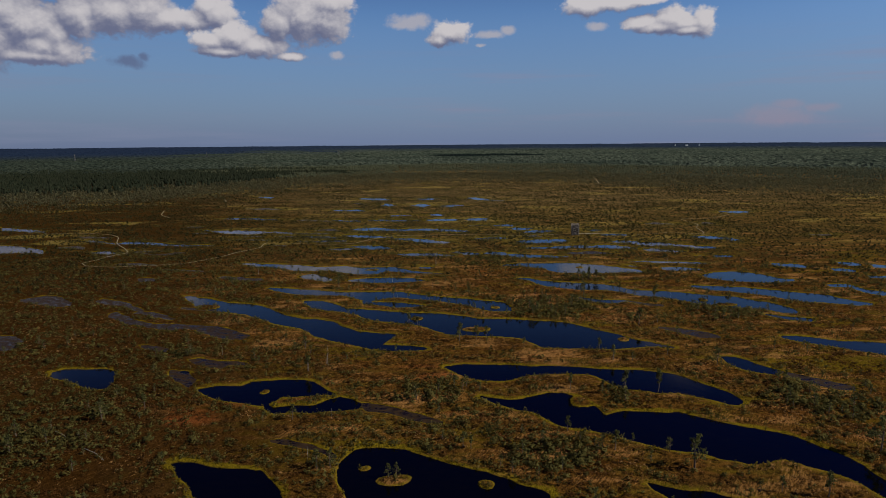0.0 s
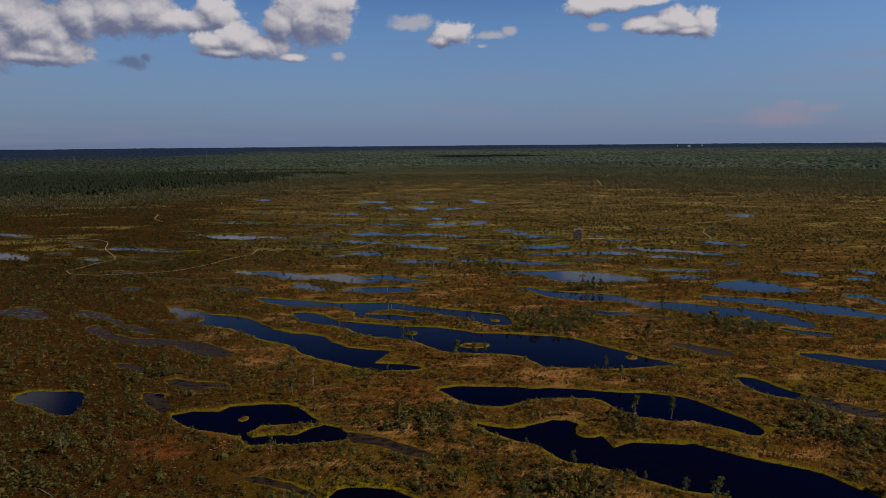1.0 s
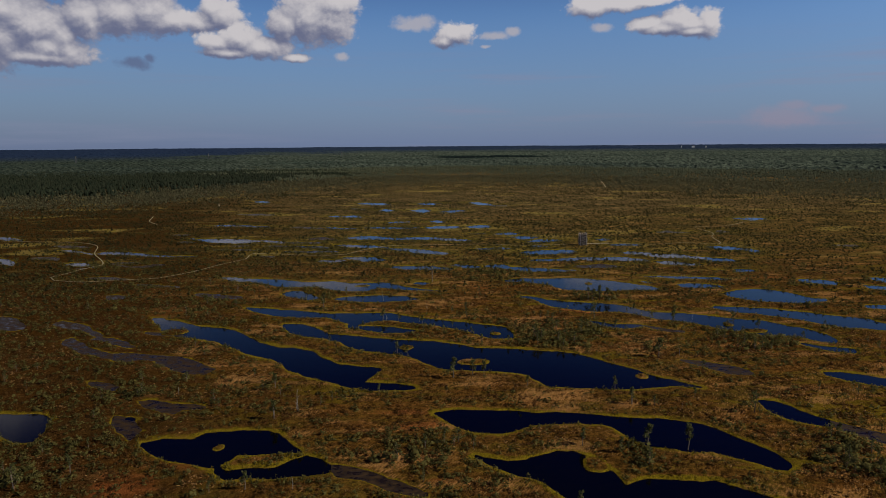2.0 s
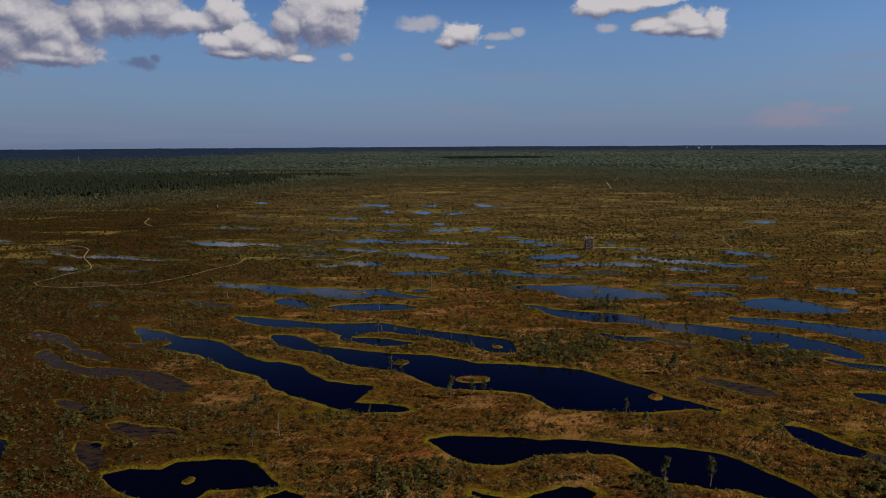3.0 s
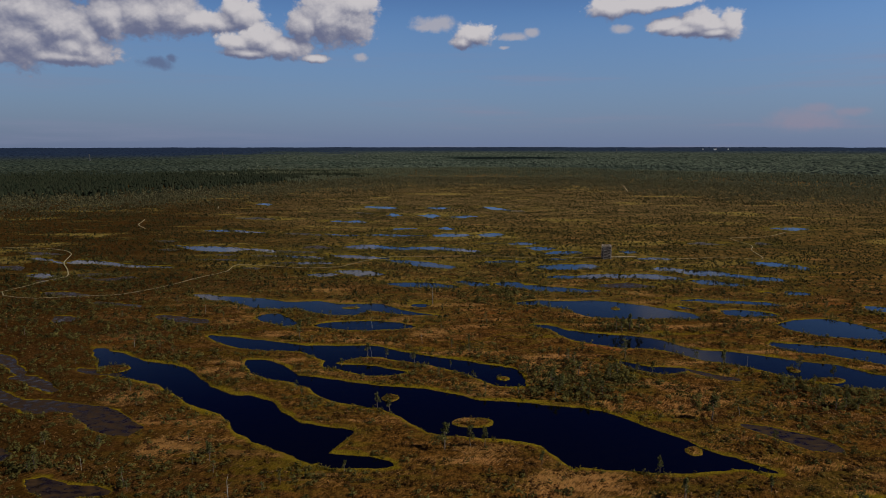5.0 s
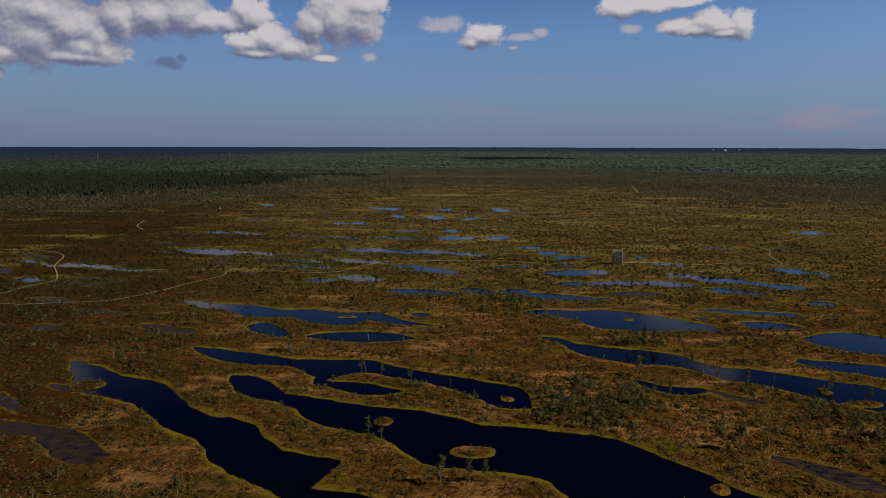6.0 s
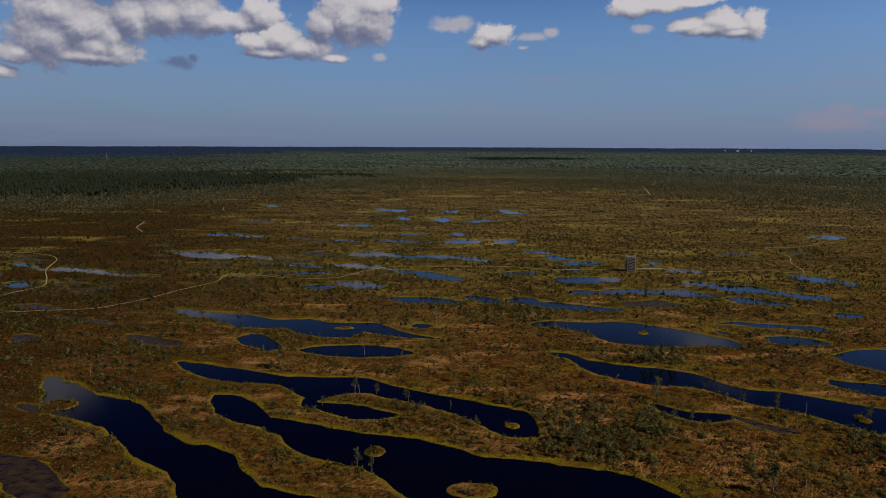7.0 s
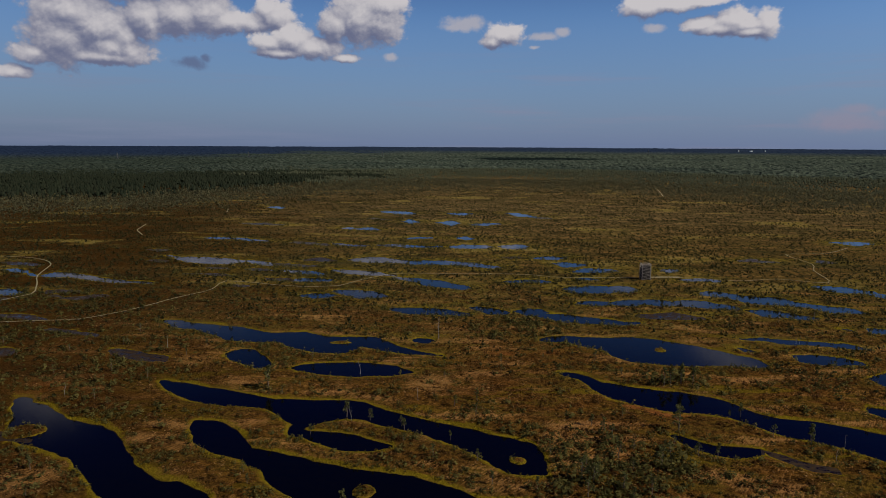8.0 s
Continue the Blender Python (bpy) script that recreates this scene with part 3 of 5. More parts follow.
reach("deep", 0.63, (-34.6, 217.5, 0.6), (-34.1, 216.6, 1.4), (-33.2, 216.1, 1.6), (-32.1, 215.5, 2), (-30.7, 214.7, 2.5), (-29.1, 213.8, 3), (-27.2, 213.1, 3.4), (-25.1, 212.6, 3.5), (-22.7, 212, 3.6), (-20.2, 211.4, 3.6), (-17.5, 210.3, 3.7), (-14.7, 209.1, 3.8), (-11.7, 207.8, 3.8), (-8.7, 206.4, 4), (-5.6, 204.5, 4.4), (-2.5, 202.6, 4.8), (0.6, 200.8, 5.1), (3.7, 199.1, 5.3), (6.8, 197.5, 5.6), (9.7, 196.7, 5.5), (12.6, 195.9, 5.5), (15.3, 194.8, 5.2), (17.8, 192.7, 4.2), (20.1, 191.1, 3.5), (22.3, 189.8, 3.2), (24.1, 188.7, 2.9), (25.8, 188.2, 2.3), (27.2, 187.8, 1.9), (28.3, 187.5, 1.5), (29.1, 187.3, 1.2), (29.6, 187.2, 1))
reach("deep", 0.67, (-42.9, 235.6, 0.6), (-42.4, 235, 1.8), (-41.4, 234.8, 2.9), (-40, 234.7, 4.4), (-38.3, 234, 5.6), (-36.2, 233.4, 6.6), (-33.8, 232.7, 7.7), (-31.3, 231.9, 8.3), (-28.5, 231.1, 8.8), (-25.7, 230.1, 8.5), (-22.8, 229.2, 8.1), (-20, 227.9, 7.3), (-17.3, 226.5, 6.2), (-14.7, 225.2, 5.1), (-12.4, 224, 4), (-10.3, 223, 3), (-8.6, 222.8, 2.5), (-7.2, 222.7, 2.1), (-6.2, 222.6, 1.8), (-5.6, 223.3, 1))
reach("deep", 0.31, (-41.7, 262.3, 0.7), (-41.2, 262.3, 1.1), (-40.4, 262.5, 1.5), (-39.4, 262.7, 2.1), (-38.1, 262.8, 2.5), (-36.6, 262.9, 2.7), (-34.8, 262.9, 2.8), (-32.8, 262.1, 3.1), (-30.6, 261.2, 3.7), (-28.2, 260.5, 4.2), (-25.7, 259.8, 4.8), (-23.1, 258.7, 6), (-20.3, 257, 7.9), (-17.5, 255.7, 9.7), (-14.6, 254.5, 10.4), (-11.7, 253.7, 10.5), (-8.8, 252.9, 10.2), (-5.9, 252.1, 9.9), (-3, 251.3, 9.4), (-0.3, 250.6, 8.8), (2.4, 249.8, 7.8), (4.9, 249.1, 6.7), (7.3, 248.3, 5.8), (9.4, 247.7, 4.9), (11.4, 246.8, 4.3), (13.2, 245.9, 4.1), (14.7, 245.1, 3.9), (16, 244.6, 3.5), (17.1, 243.7, 2.6), (17.8, 243.1, 1.9), (18.3, 243.2, 0.8))
reach("deep", 0.61, (-49.4, 251.4, 0.4), (-48.5, 250.5, 1.3), (-46.8, 249.2, 2.7), (-44.4, 248.5, 3.3), (-41.5, 247.6, 3.8), (-38.5, 247.1, 3.2), (-35.6, 246.6, 2.6), (-33.2, 245.9, 1.6), (-31.4, 245.3, 0.8), (-30.6, 244.8, 0.3))
reach("deep", 0.48, (-30.6, 257.2, 0.2), (-29.4, 255.6, 1.6), (-27.1, 254.5, 1), (-25.9, 253.7, 0.5))
reach("deep", 0.57, (-54.6, 265.1, 0.5), (-54, 264.6, 1.1), (-53, 264.7, 1.2), (-51.5, 264.7, 1.3), (-49.6, 264.8, 1.5), (-47.4, 264.6, 1.6), (-44.9, 263.3, 1.8), (-42.1, 262.3, 2), (-39.2, 261.8, 1.9), (-36.3, 261.3, 1.8), (-33.3, 261, 2.1), (-30.4, 260.6, 2.3), (-27.7, 259.9, 2.2), (-25.2, 259.3, 2), (-22.9, 258.5, 1.7), (-21, 257.7, 1.2), (-19.6, 257.1, 0.9), (-18.5, 256.7, 0.7), (-17.9, 256.4, 0.5))
reach("deep", 0.44, (-32.4, 203.1, 0.3), (-31.5, 202.5, 0.9), (-29.6, 201.2, 1.4), (-27, 199.4, 1.4), (-24, 197.9, 2), (-21, 197.3, 2.3), (-18.4, 197.4, 1.9), (-16.5, 197.5, 1.5), (-15.6, 197.5, 0.9))
reach("shallow", 0.58, (-43.2, 198.1, 0.2), (-42.1, 196.7, 1), (-39.6, 195.3, 1.1), (-36.4, 193.5, 1.2), (-33.2, 191.9, 1.2), (-30.7, 191.1, 1), (-29.6, 190.7, 0.9))
reach("shallow", 0.61, (-32.5, 168, 0.3), (-31.6, 167.2, 0.8), (-29.9, 166.4, 1.2), (-27.5, 165.2, 1.7), (-24.6, 163.6, 2.1), (-21.6, 161.9, 2.4), (-18.7, 160.1, 2.7), (-16.3, 158.9, 2.1), (-14.6, 157.9, 1.4), (-13.7, 157.4, 0.9))
reach("deep", 0.22, (-21.5, 288.7, 0.6), (-20.9, 287.5, 1.9), (-19.7, 287.1, 2.3), (-18.1, 286.6, 3), (-16.1, 285.8, 3.8), (-13.6, 284.9, 4.5), (-10.9, 284.3, 4.3), (-8, 283.6, 4), (-5.1, 282.6, 3.7), (-2.1, 281.5, 3.5), (0.8, 280.7, 3.3), (3.5, 280.1, 3), (5.9, 279.7, 2.6), (8, 279.8, 2), (9.6, 279.8, 1.5), (10.8, 279.9, 1.2), (11.4, 279.9, 0.9))
reach("deep", 0.63, (-43.8, 276.3, 0.2), (-42.4, 275.4, 1), (-39.9, 275.1, 1.1), (-38.5, 274.3, 0.6))
reach("deep", 0.69, (-51.2, 276.6, 0.3), (-49.7, 273.9, 3.1), (-46.6, 273.7, 3.4), (-43.5, 273.5, 2.7), (-42, 273, 1.6))
reach("shallow", -0.65, (68.4, 265.5, 0.9), (69.2, 265.6, 1.2), (71.1, 265.8, 2), (73.6, 265, 2.1), (76.5, 263.7, 1.9), (79.5, 262.5, 1.8), (82, 261.5, 1.7), (83.8, 260.8, 1.6), (84.7, 261.7, 0.4))
reach("shallow", -0.54, (58.7, 247.4, 1.9), (59.7, 246.9, 2.7), (61.9, 246.3, 3.8), (64.8, 245.1, 4), (68, 243.3, 3.1), (70.9, 242.9, 2.6), (73.1, 242.6, 2.3), (74.1, 244.3, 0.4))
reach("shallow", -0.77, (82.9, 242.7, 0.7), (84.9, 245.6, 3.6), (88.3, 245.9, 3.2), (90.3, 247.3, 0.2))
reach("deep", -0.6, (-13.6, 412.5, 2.7), (-12.9, 405.3, 9.7), (-11.6, 405, 9.5), (-9.7, 404.6, 9.3), (-7.3, 404.1, 9.1), (-4.6, 403.5, 8.8), (-1.6, 402.8, 8.5), (1.5, 401.3, 8.2), (4.4, 398.8, 7.8), (7.2, 396.5, 7.5), (9.6, 394.5, 7.2), (11.5, 392.9, 7), (12.8, 391.8, 6.8), (13.5, 396.9, 1.1))
reach("deep", -0.62, (-14.1, 337.3, 2.3), (-13.4, 330.3, 9.6), (-12.2, 330, 10.3), (-10.4, 329.7, 11.3), (-8.1, 329.2, 12.5), (-5.5, 328.7, 13.8), (-2.6, 327.8, 12.8), (0.4, 326.8, 11.8), (3.4, 325.9, 10.8), (6.3, 324.9, 9.8), (8.9, 323.7, 9), (11.2, 321.6, 7.6), (13, 319.8, 6.6), (14.3, 318.6, 5.8), (14.9, 322.5, 0.9))
reach("shallow", -0.53, (-5.7, 329.7, 3.7), (-4.6, 329.6, 3.9), (-2.3, 329.3, 4.2), (0.7, 329, 4.7), (3.7, 328.7, 5.1), (6, 328.4, 5.5), (7.1, 333.3, 0.6))
reach("deep", 0.64, (-9.2, 255.2, 0.5), (-8.2, 253, 2.5), (-6, 252.1, 2.9), (-3.1, 250.9, 3.5), (0.1, 249.5, 3.9), (3, 248.2, 3.4), (5.1, 247.3, 3), (6.1, 246.8, 2.9))
reach("deep", 0.74, (-6, 256.4, 0.4), (-4.8, 254.4, 2.3), (-2.3, 253, 3.5), (0.8, 251.3, 3.7), (3.4, 250, 3.2), (4.6, 249.3, 2.9))
reach("deep", 0.8, (-5.1, 248.9, 0.5), (-3.8, 246, 2.8), (-1, 244.7, 2.8), (2.3, 243.4, 2.5), (5.1, 242.6, 1.9), (6.4, 242.2, 1.7))
reach("deep", 0.73, (-5.4, 242.6, 0.4), (-4.2, 240.5, 2.2), (-1.6, 239.6, 2.3), (1.5, 238.6, 2.5), (4.1, 237.7, 2.6), (5.3, 237.3, 2.6))
reach("deep", 0.8, (-6.1, 228.7, 0.4), (-5, 226.9, 2), (-2.7, 226.1, 2.3), (0.2, 225.1, 2.7), (3.1, 224.5, 2.6), (5.3, 224.3, 2.1), (6.4, 224.2, 1.9))
reach("deep", 0.76, (-11.6, 214.2, 0.5), (-10.8, 213, 1.8), (-9.1, 212.9, 1.9), (-6.8, 212.9, 2), (-3.9, 212.5, 2), (-0.8, 208.5, 2.2), (2.3, 204.5, 2.3), (5.1, 202.5, 2.6), (7.5, 200.9, 2.8), (9.1, 199.8, 3), (10, 200.3, 2))
reach("shallow", 0.68, (-5.7, 333.6, 0.7), (-4.6, 332.2, 2.1), (-2.2, 331.7, 2.3), (0.8, 331.2, 2.5), (3.8, 330.7, 2.7), (6.2, 330.2, 2.9), (7.3, 330, 3))
reach("deep", 0.64, (-6.9, 178.2, 0.4), (-5.9, 177.2, 1), (-3.9, 176.1, 1.2), (-1.2, 174.6, 1.5), (1.8, 173.1, 1.7), (4.5, 172.1, 1.7), (6.5, 171.4, 1.7), (7.4, 171.1, 1.7))
reach("deep", -0.74, (75.5, 311.4, 1.3), (79.1, 311.4, 5.2), (84.4, 311.6, 4.3), (88.9, 310.5, 1.3), (89.8, 310.5, 0.3))
reach("shallow", -0.75, (80.6, 301.8, 0.5), (82, 301.8, 2), (84.5, 302.3, 1.6), (87.7, 302, 0.4))
reach("deep", -0.72, (71.9, 350.9, 0.6), (73.6, 350.9, 2.4), (79.8, 350.7, 4.2), (83.4, 347.3, 4), (85.6, 342.9, 3.9), (87.8, 338.6, 1.6), (88.9, 338.6, 0.4))
reach("shallow", -0.71, (69.2, 367.4, 0.7), (71.1, 367.4, 2.7), (78.9, 365.8, 3.3), (82.8, 364.7, 4.6), (86.1, 362.9, 1.3), (87, 362.9, 0.3))
reach("deep", -0.59, (44.9, 341, 1), (47.6, 341, 3.9), (51.8, 342.9, 5.6), (59, 342.1, 4.4), (63.7, 338, 5.4), (69.5, 334.5, 4.7), (75.1, 331.6, 3.6), (83, 330.4, 2), (87.4, 329.6, 2), (90.8, 329.3, 1.5), (91.8, 329.3, 0.4))
reach("shallow", -0.66, (70, 310.3, 0.9), (72.1, 311.7, 3), (76.3, 313.6, 3.1), (81.6, 313.8, 2.2), (85.7, 312.3, 1.3), (86.6, 312.3, 0.3))
reach("shallow", -0.62, (60.8, 306.7, 0.7), (62.8, 306.7, 2.9), (68, 302.9, 2), (73.1, 304.7, 2.8), (76.2, 307.3, 2.9), (81.4, 308.4, 1.3), (82.3, 308.4, 0.3))
reach("shallow", -0.73, (74.5, 280.3, 0.6), (76.1, 280.3, 2.3), (81.5, 279.6, 3.2), (86.9, 278.5, 3.2), (89.5, 276.7, 1.9), (90.8, 276.7, 0.5))
reach("shallow", -0.56, (64.1, 411, 0.7), (66, 411, 2.7), (71.3, 410.3, 1.8), (72.6, 410.3, 0.4))
reach("shallow", -0.49, (54.9, 406.7, 0.6), (56.7, 406.7, 2.6), (61, 404.4, 5.1), (66, 405.5, 2.6), (67.8, 405.5, 0.6))
reach("shallow", -0.49, (56, 376.3, 0.7), (58, 376.3, 2.8), (61.5, 376.5, 4.3), (64.1, 375.2, 1.4), (65.1, 375.2, 0.4))
reach("deep", -0.41, (34.2, 388.5, 0.4), (35.3, 388.5, 1.5), (41.1, 381.3, 4.4), (47.9, 379, 8.6), (55.9, 376.5, 8.5), (62.6, 377.5, 7.8), (66.6, 376.9, 5.7), (70.6, 377, 2.8), (72.6, 377, 0.7))
reach("deep", -0.37, (32.9, 448.2, 0.6), (34.4, 448.2, 2.2), (41, 448.7, 6.6), (50.9, 448.1, 5.5), (60.6, 443.3, 6.4), (70.1, 439.6, 4.2), (73, 439.6, 1))
reach("shallow", -0.44, (52.6, 347, 0.4), (53.8, 347, 1.7), (59.8, 347.3, 1.7), (61, 347.3, 0.4))
reach("shallow", -0.39, (45.1, 345.8, 0.6), (46.7, 345.8, 2.3), (53.2, 345.5, 2.8), (57.1, 343.5, 1.7), (58.3, 343.5, 0.4))
reach("shallow", -0.39, (45.8, 359.6, 0.5), (47.1, 359.6, 1.9), (54.7, 359.9, 1.9), (56.2, 360, 0.6))
reach("deep", -0.33, (40.3, 377.1, 0.7), (42.3, 377.1, 2.8), (47, 373.2, 5.5), (52.9, 370.1, 4.7), (56.2, 370.1, 1.2))
reach("shallow", -0.32, (37.8, 357.3, 0.6), (39.5, 357.3, 2.5), (44.5, 356.9, 3.1), (48.2, 356.5, 2.5), (50, 356.5, 0.6))
reach("shallow", -0.27, (31.4, 369.5, 0.7), (33.3, 369.5, 2.7), (37.7, 367.7, 3.3), (42.8, 367.3, 2.6), (51.7, 365.7, 2), (53.1, 365.7, 0.5))
reach("deep", -0.26, (27.2, 355.9, 0.4), (28.5, 355.9, 1.8), (35.4, 355.1, 3), (39.6, 353.5, 3.6), (44, 351.9, 4.1), (49.2, 349.8, 2.9), (51.2, 349.8, 0.7))
reach("shallow", -0.29, (36.2, 338.2, 0.5), (37.7, 338.2, 2.1), (43.4, 337.4, 3.2), (49.2, 337.1, 2.6), (51, 337.1, 0.6))
reach("deep", -0.24, (30.8, 337.7, 0.8), (33, 337.7, 3.2), (38, 337.4, 3.7), (46, 337.2, 2.1), (47.5, 337.2, 0.5))
reach("shallow", -0.36, (45.1, 326.3, 0.5), (46.4, 326.3, 1.9), (51.8, 325.5, 1.9), (53.1, 325.5, 0.5))
reach("deep", -0.23, (31.1, 311.1, 0.6), (32.9, 311.1, 2.6), (35.8, 310.9, 3.8), (39.9, 311, 3.8), (42.4, 312, 2.1), (43.9, 312, 0.5))
reach("deep", -0.16, (20.7, 317.8, 0.4), (22, 317.8, 1.8), (25.6, 316.7, 4.9), (30.4, 314.3, 6.6), (35.6, 313.2, 5.2), (38.6, 311.5, 2.6), (40.4, 311.5, 0.6))
reach("shallow", -0.22, (27.3, 381.5, 0.7), (29.3, 381.5, 2.9), (36.1, 382.6, 5.1), (41.4, 379.2, 2.9), (43.4, 379.2, 0.7))
reach("deep", -0.05, (-15.9, 382.6, 1.1), (-12.8, 382.6, 4.4), (-7.6, 383.8, 8.1), (0.6, 382, 7.3), (6.1, 380, 5), (11.5, 377.4, 4.9), (19.4, 377.8, 5), (28.5, 377.6, 5.7), (32.4, 376.4, 5.6), (40.1, 374, 5.5), (47.5, 369.6, 4.7), (53.5, 367.2, 2), (54.9, 367.2, 0.5))
reach("deep", -0.15, (15.1, 357.2, 0.4), (16.4, 357.2, 1.8), (23.3, 354.6, 4.8), (30.6, 352, 5.3), (36.6, 350.5, 3.5), (42.4, 347.2, 1.1))
reach("deep", -0.05, (6.8, 342.2, 0.4), (7.9, 342.2, 1.6), (13.8, 340.9, 3.3), (18.4, 336.9, 5.3), (24, 332.6, 6.6), (29.5, 330.2, 5), (31.7, 329.8, 3.5), (34.2, 329.8, 0.9))
reach("deep", 0.01, (9.5, 326.3, 0.7), (11.5, 326.3, 2.9), (15.2, 326.5, 3.9), (17.8, 326.6, 1))
reach("deep", -0.04, (5.4, 293.5, 0.4), (6.5, 293.5, 1.5), (11.2, 292, 3.9), (16.9, 291.2, 4.2), (22.4, 290.4, 3.9), (27, 288.8, 3.5), (31.1, 287.6, 1.4), (32.1, 287.6, 0.4))
reach("deep", 0.06, (2.3, 297.2, 1.1), (6.2, 295.2, 3.3), (10, 291.8, 3.9), (14.6, 290.2, 2.8), (15.5, 289.8, 1))
reach("deep", 0.12, (-0.2, 292.4, 0.4), (0.8, 292.4, 1.4), (4.5, 291.3, 4.9), (8.2, 291.1, 4.6), (10.4, 291.4, 1.4), (11.4, 291.4, 0.4))
reach("deep", 0.12, (-6.1, 337.9, 0.4), (-5, 337.9, 1.6), (0.6, 338.7, 3.2), (7.4, 339.5, 2.7), (13.1, 338.2, 1.1))
reach("deep", 0.09, (-2.1, 424.7, 0.5), (-0.8, 424.7, 1.9), (2.2, 425, 5.7), (8.3, 425.5, 9.5), (13.7, 425.7, 7.6), (17.4, 426.7, 1))
reach("deep", 0.02, (2.2, 423.6, 1.4), (6.2, 423.6, 5.7), (13.7, 424, 7.6), (22.8, 424.5, 5.7), (26.8, 424.5, 1.4))
reach("deep", 0.01, (8.4, 454.5, 1.1), (11.6, 454.5, 4.5), (16.5, 454.9, 9), (20.5, 453.8, 3.4), (22.9, 453.8, 0.8))
reach("deep", -0.08, (5.2, 427, 1), (7.9, 427, 3.9), (16.6, 426.5, 4.8), (28.8, 423.4, 4.7), (39.4, 423.9, 2.8), (41.4, 423.9, 0.7))
reach("deep", -0.17, (19.9, 429.6, 1), (22.6, 429.6, 3.9), (30.4, 425.2, 4.8), (39.6, 425.7, 2.9), (41.6, 425.7, 0.7))
reach("shallow", -0.24, (26.4, 434.3, 1), (29.2, 434.3, 4), (38.6, 431.8, 5), (47.3, 427.4, 3.9), (50, 427.4, 1))
reach("deep", -0.06, (12.2, 452.9, 1.1), (15.3, 452.9, 4.5), (21.9, 454.4, 5.6), (30.2, 455.9, 2.3), (31.8, 455.9, 0.6))
reach("deep", -0.17, (23.5, 495.3, 1.4), (27.3, 495.3, 5.5), (30.3, 494.3, 9.7), (33.2, 494.3, 4.1), (36.1, 494.3, 1))
reach("deep", -0.14, (18.1, 491.7, 1), (21, 491.7, 4.1), (28.4, 493.7, 11), (34.6, 489.8, 4), (37.4, 489.8, 1))
reach("deep", -0.1, (12, 597.5, 2.2), (16, 597.5, 8.6), (25.2, 592, 14.8), (37.8, 588.5, 10.4), (41.8, 588.5, 2.6))
reach("deep", -0.08, (17.1, 532.5, 1.2), (20.5, 532.5, 4.9), (25.4, 535, 16.6), (29.4, 531.5, 6.5), (33.4, 531.5, 1.6))
reach("deep", 0.1, (-6.7, 593.8, 1.6), (-2.7, 593.8, 6.3), (4.2, 584.3, 16.3), (13, 574.6, 9.8), (19.3, 567.2, 5.7), (23.3, 567.2, 1.4))
reach("shallow", 0.14, (-4.9, 559.9, 1.4), (-1.1, 559.9, 5.5), (5.2, 560.3, 5.5), (9, 560.3, 1.4))
reach("deep", 0.01, (1.6, 586.6, 2.6), (5.6, 586.6, 10.3), (14.5, 585.3, 12.3), (21.2, 587.6, 6.2), (25.2, 587.6, 1.6))
reach("deep", -0.01, (5.4, 529.3, 1.6), (9.4, 529.3, 6.5), (17.3, 525.6, 17.5), (22.1, 528.5, 4.8), (25.5, 528.5, 1.2))
reach("deep", 0.04, (2.1, 518.1, 1.6), (6.1, 518.1, 6.2), (14.6, 520.4, 10.9), (22.5, 523.8, 4.7), (25.8, 523.8, 1.2))
reach("shallow", -0.13, (21, 549.9, 1.8), (25, 549.9, 7.1), (35.3, 545.3, 5.2), (38.9, 545.3, 1.3))
reach("deep", -0.29, (33, 627.3, 2.4), (37, 627.3, 9.7), (44.3, 623.2, 14.3), (48.3, 623.2, 3.6))
reach("shallow", -0.32, (30.4, 515.8, 1.2), (33.6, 515.8, 4.6), (45.3, 513.6, 7.6), (60.7, 510, 6), (64.7, 510, 1.5))
reach("shallow", 0.09, (2.6, 393.1, 0.6), (4.2, 393.1, 2.3), (13.8, 392.1, 2.3), (15.4, 392.1, 0.6))
reach("deep", 0.15, (-6.4, 391.6, 0.8), (-4.2, 391.6, 3.1), (1.8, 392.7, 5.4), (5.3, 391.3, 3.9), (10, 393.8, 1.6), (11.1, 393.8, 0.4))
reach("deep", 0.18, (-7.5, 377.3, 0.4), (-6.5, 377.3, 1.4), (-2.1, 375.5, 6.2), (3.1, 374.3, 4.8), (6.9, 375.2, 1.4), (7.9, 375.2, 0.4))
reach("deep", 0.22, (-13.2, 359.9, 0.5), (-11.9, 359.9, 1.9), (-7.8, 362, 5), (0.8, 362.5, 5.1), (5.7, 362, 1.9), (7, 362, 0.5))
reach("deep", 0.21, (-8.1, 343.5, 0.4), (-6.9, 343.5, 1.7), (-2.8, 344.9, 2.8), (1.4, 343.4, 1.1))
reach("deep", 0.24, (-22.3, 326.3, 0.5), (-21, 326.3, 1.9), (-17.7, 324.2, 6.1), (-11.3, 325, 6.6), (-4.9, 325.3, 5.7), (0.4, 326, 5.3), (4.7, 325.7, 4.8), (5.8, 325.2, 1.4), (6.8, 325.2, 0.4))
reach("deep", 0.28, (-29.6, 303, 0.4), (-28.5, 303, 1.6), (-23.7, 304, 3.2), (-15.9, 304, 2.8), (-10.1, 305.5, 4), (-2.3, 306.6, 4), (3.6, 305.7, 4.4), (6.6, 303.4, 2), (8, 303.4, 0.5))
reach("deep", 0.4, (-32, 306.2, 0.8), (-29.8, 306.2, 3.2), (-25.3, 305.6, 4.8), (-19.4, 303.9, 5.1), (-13.7, 301, 3.5), (-9.9, 299.2, 2.3), (-8.3, 299.2, 0.6))
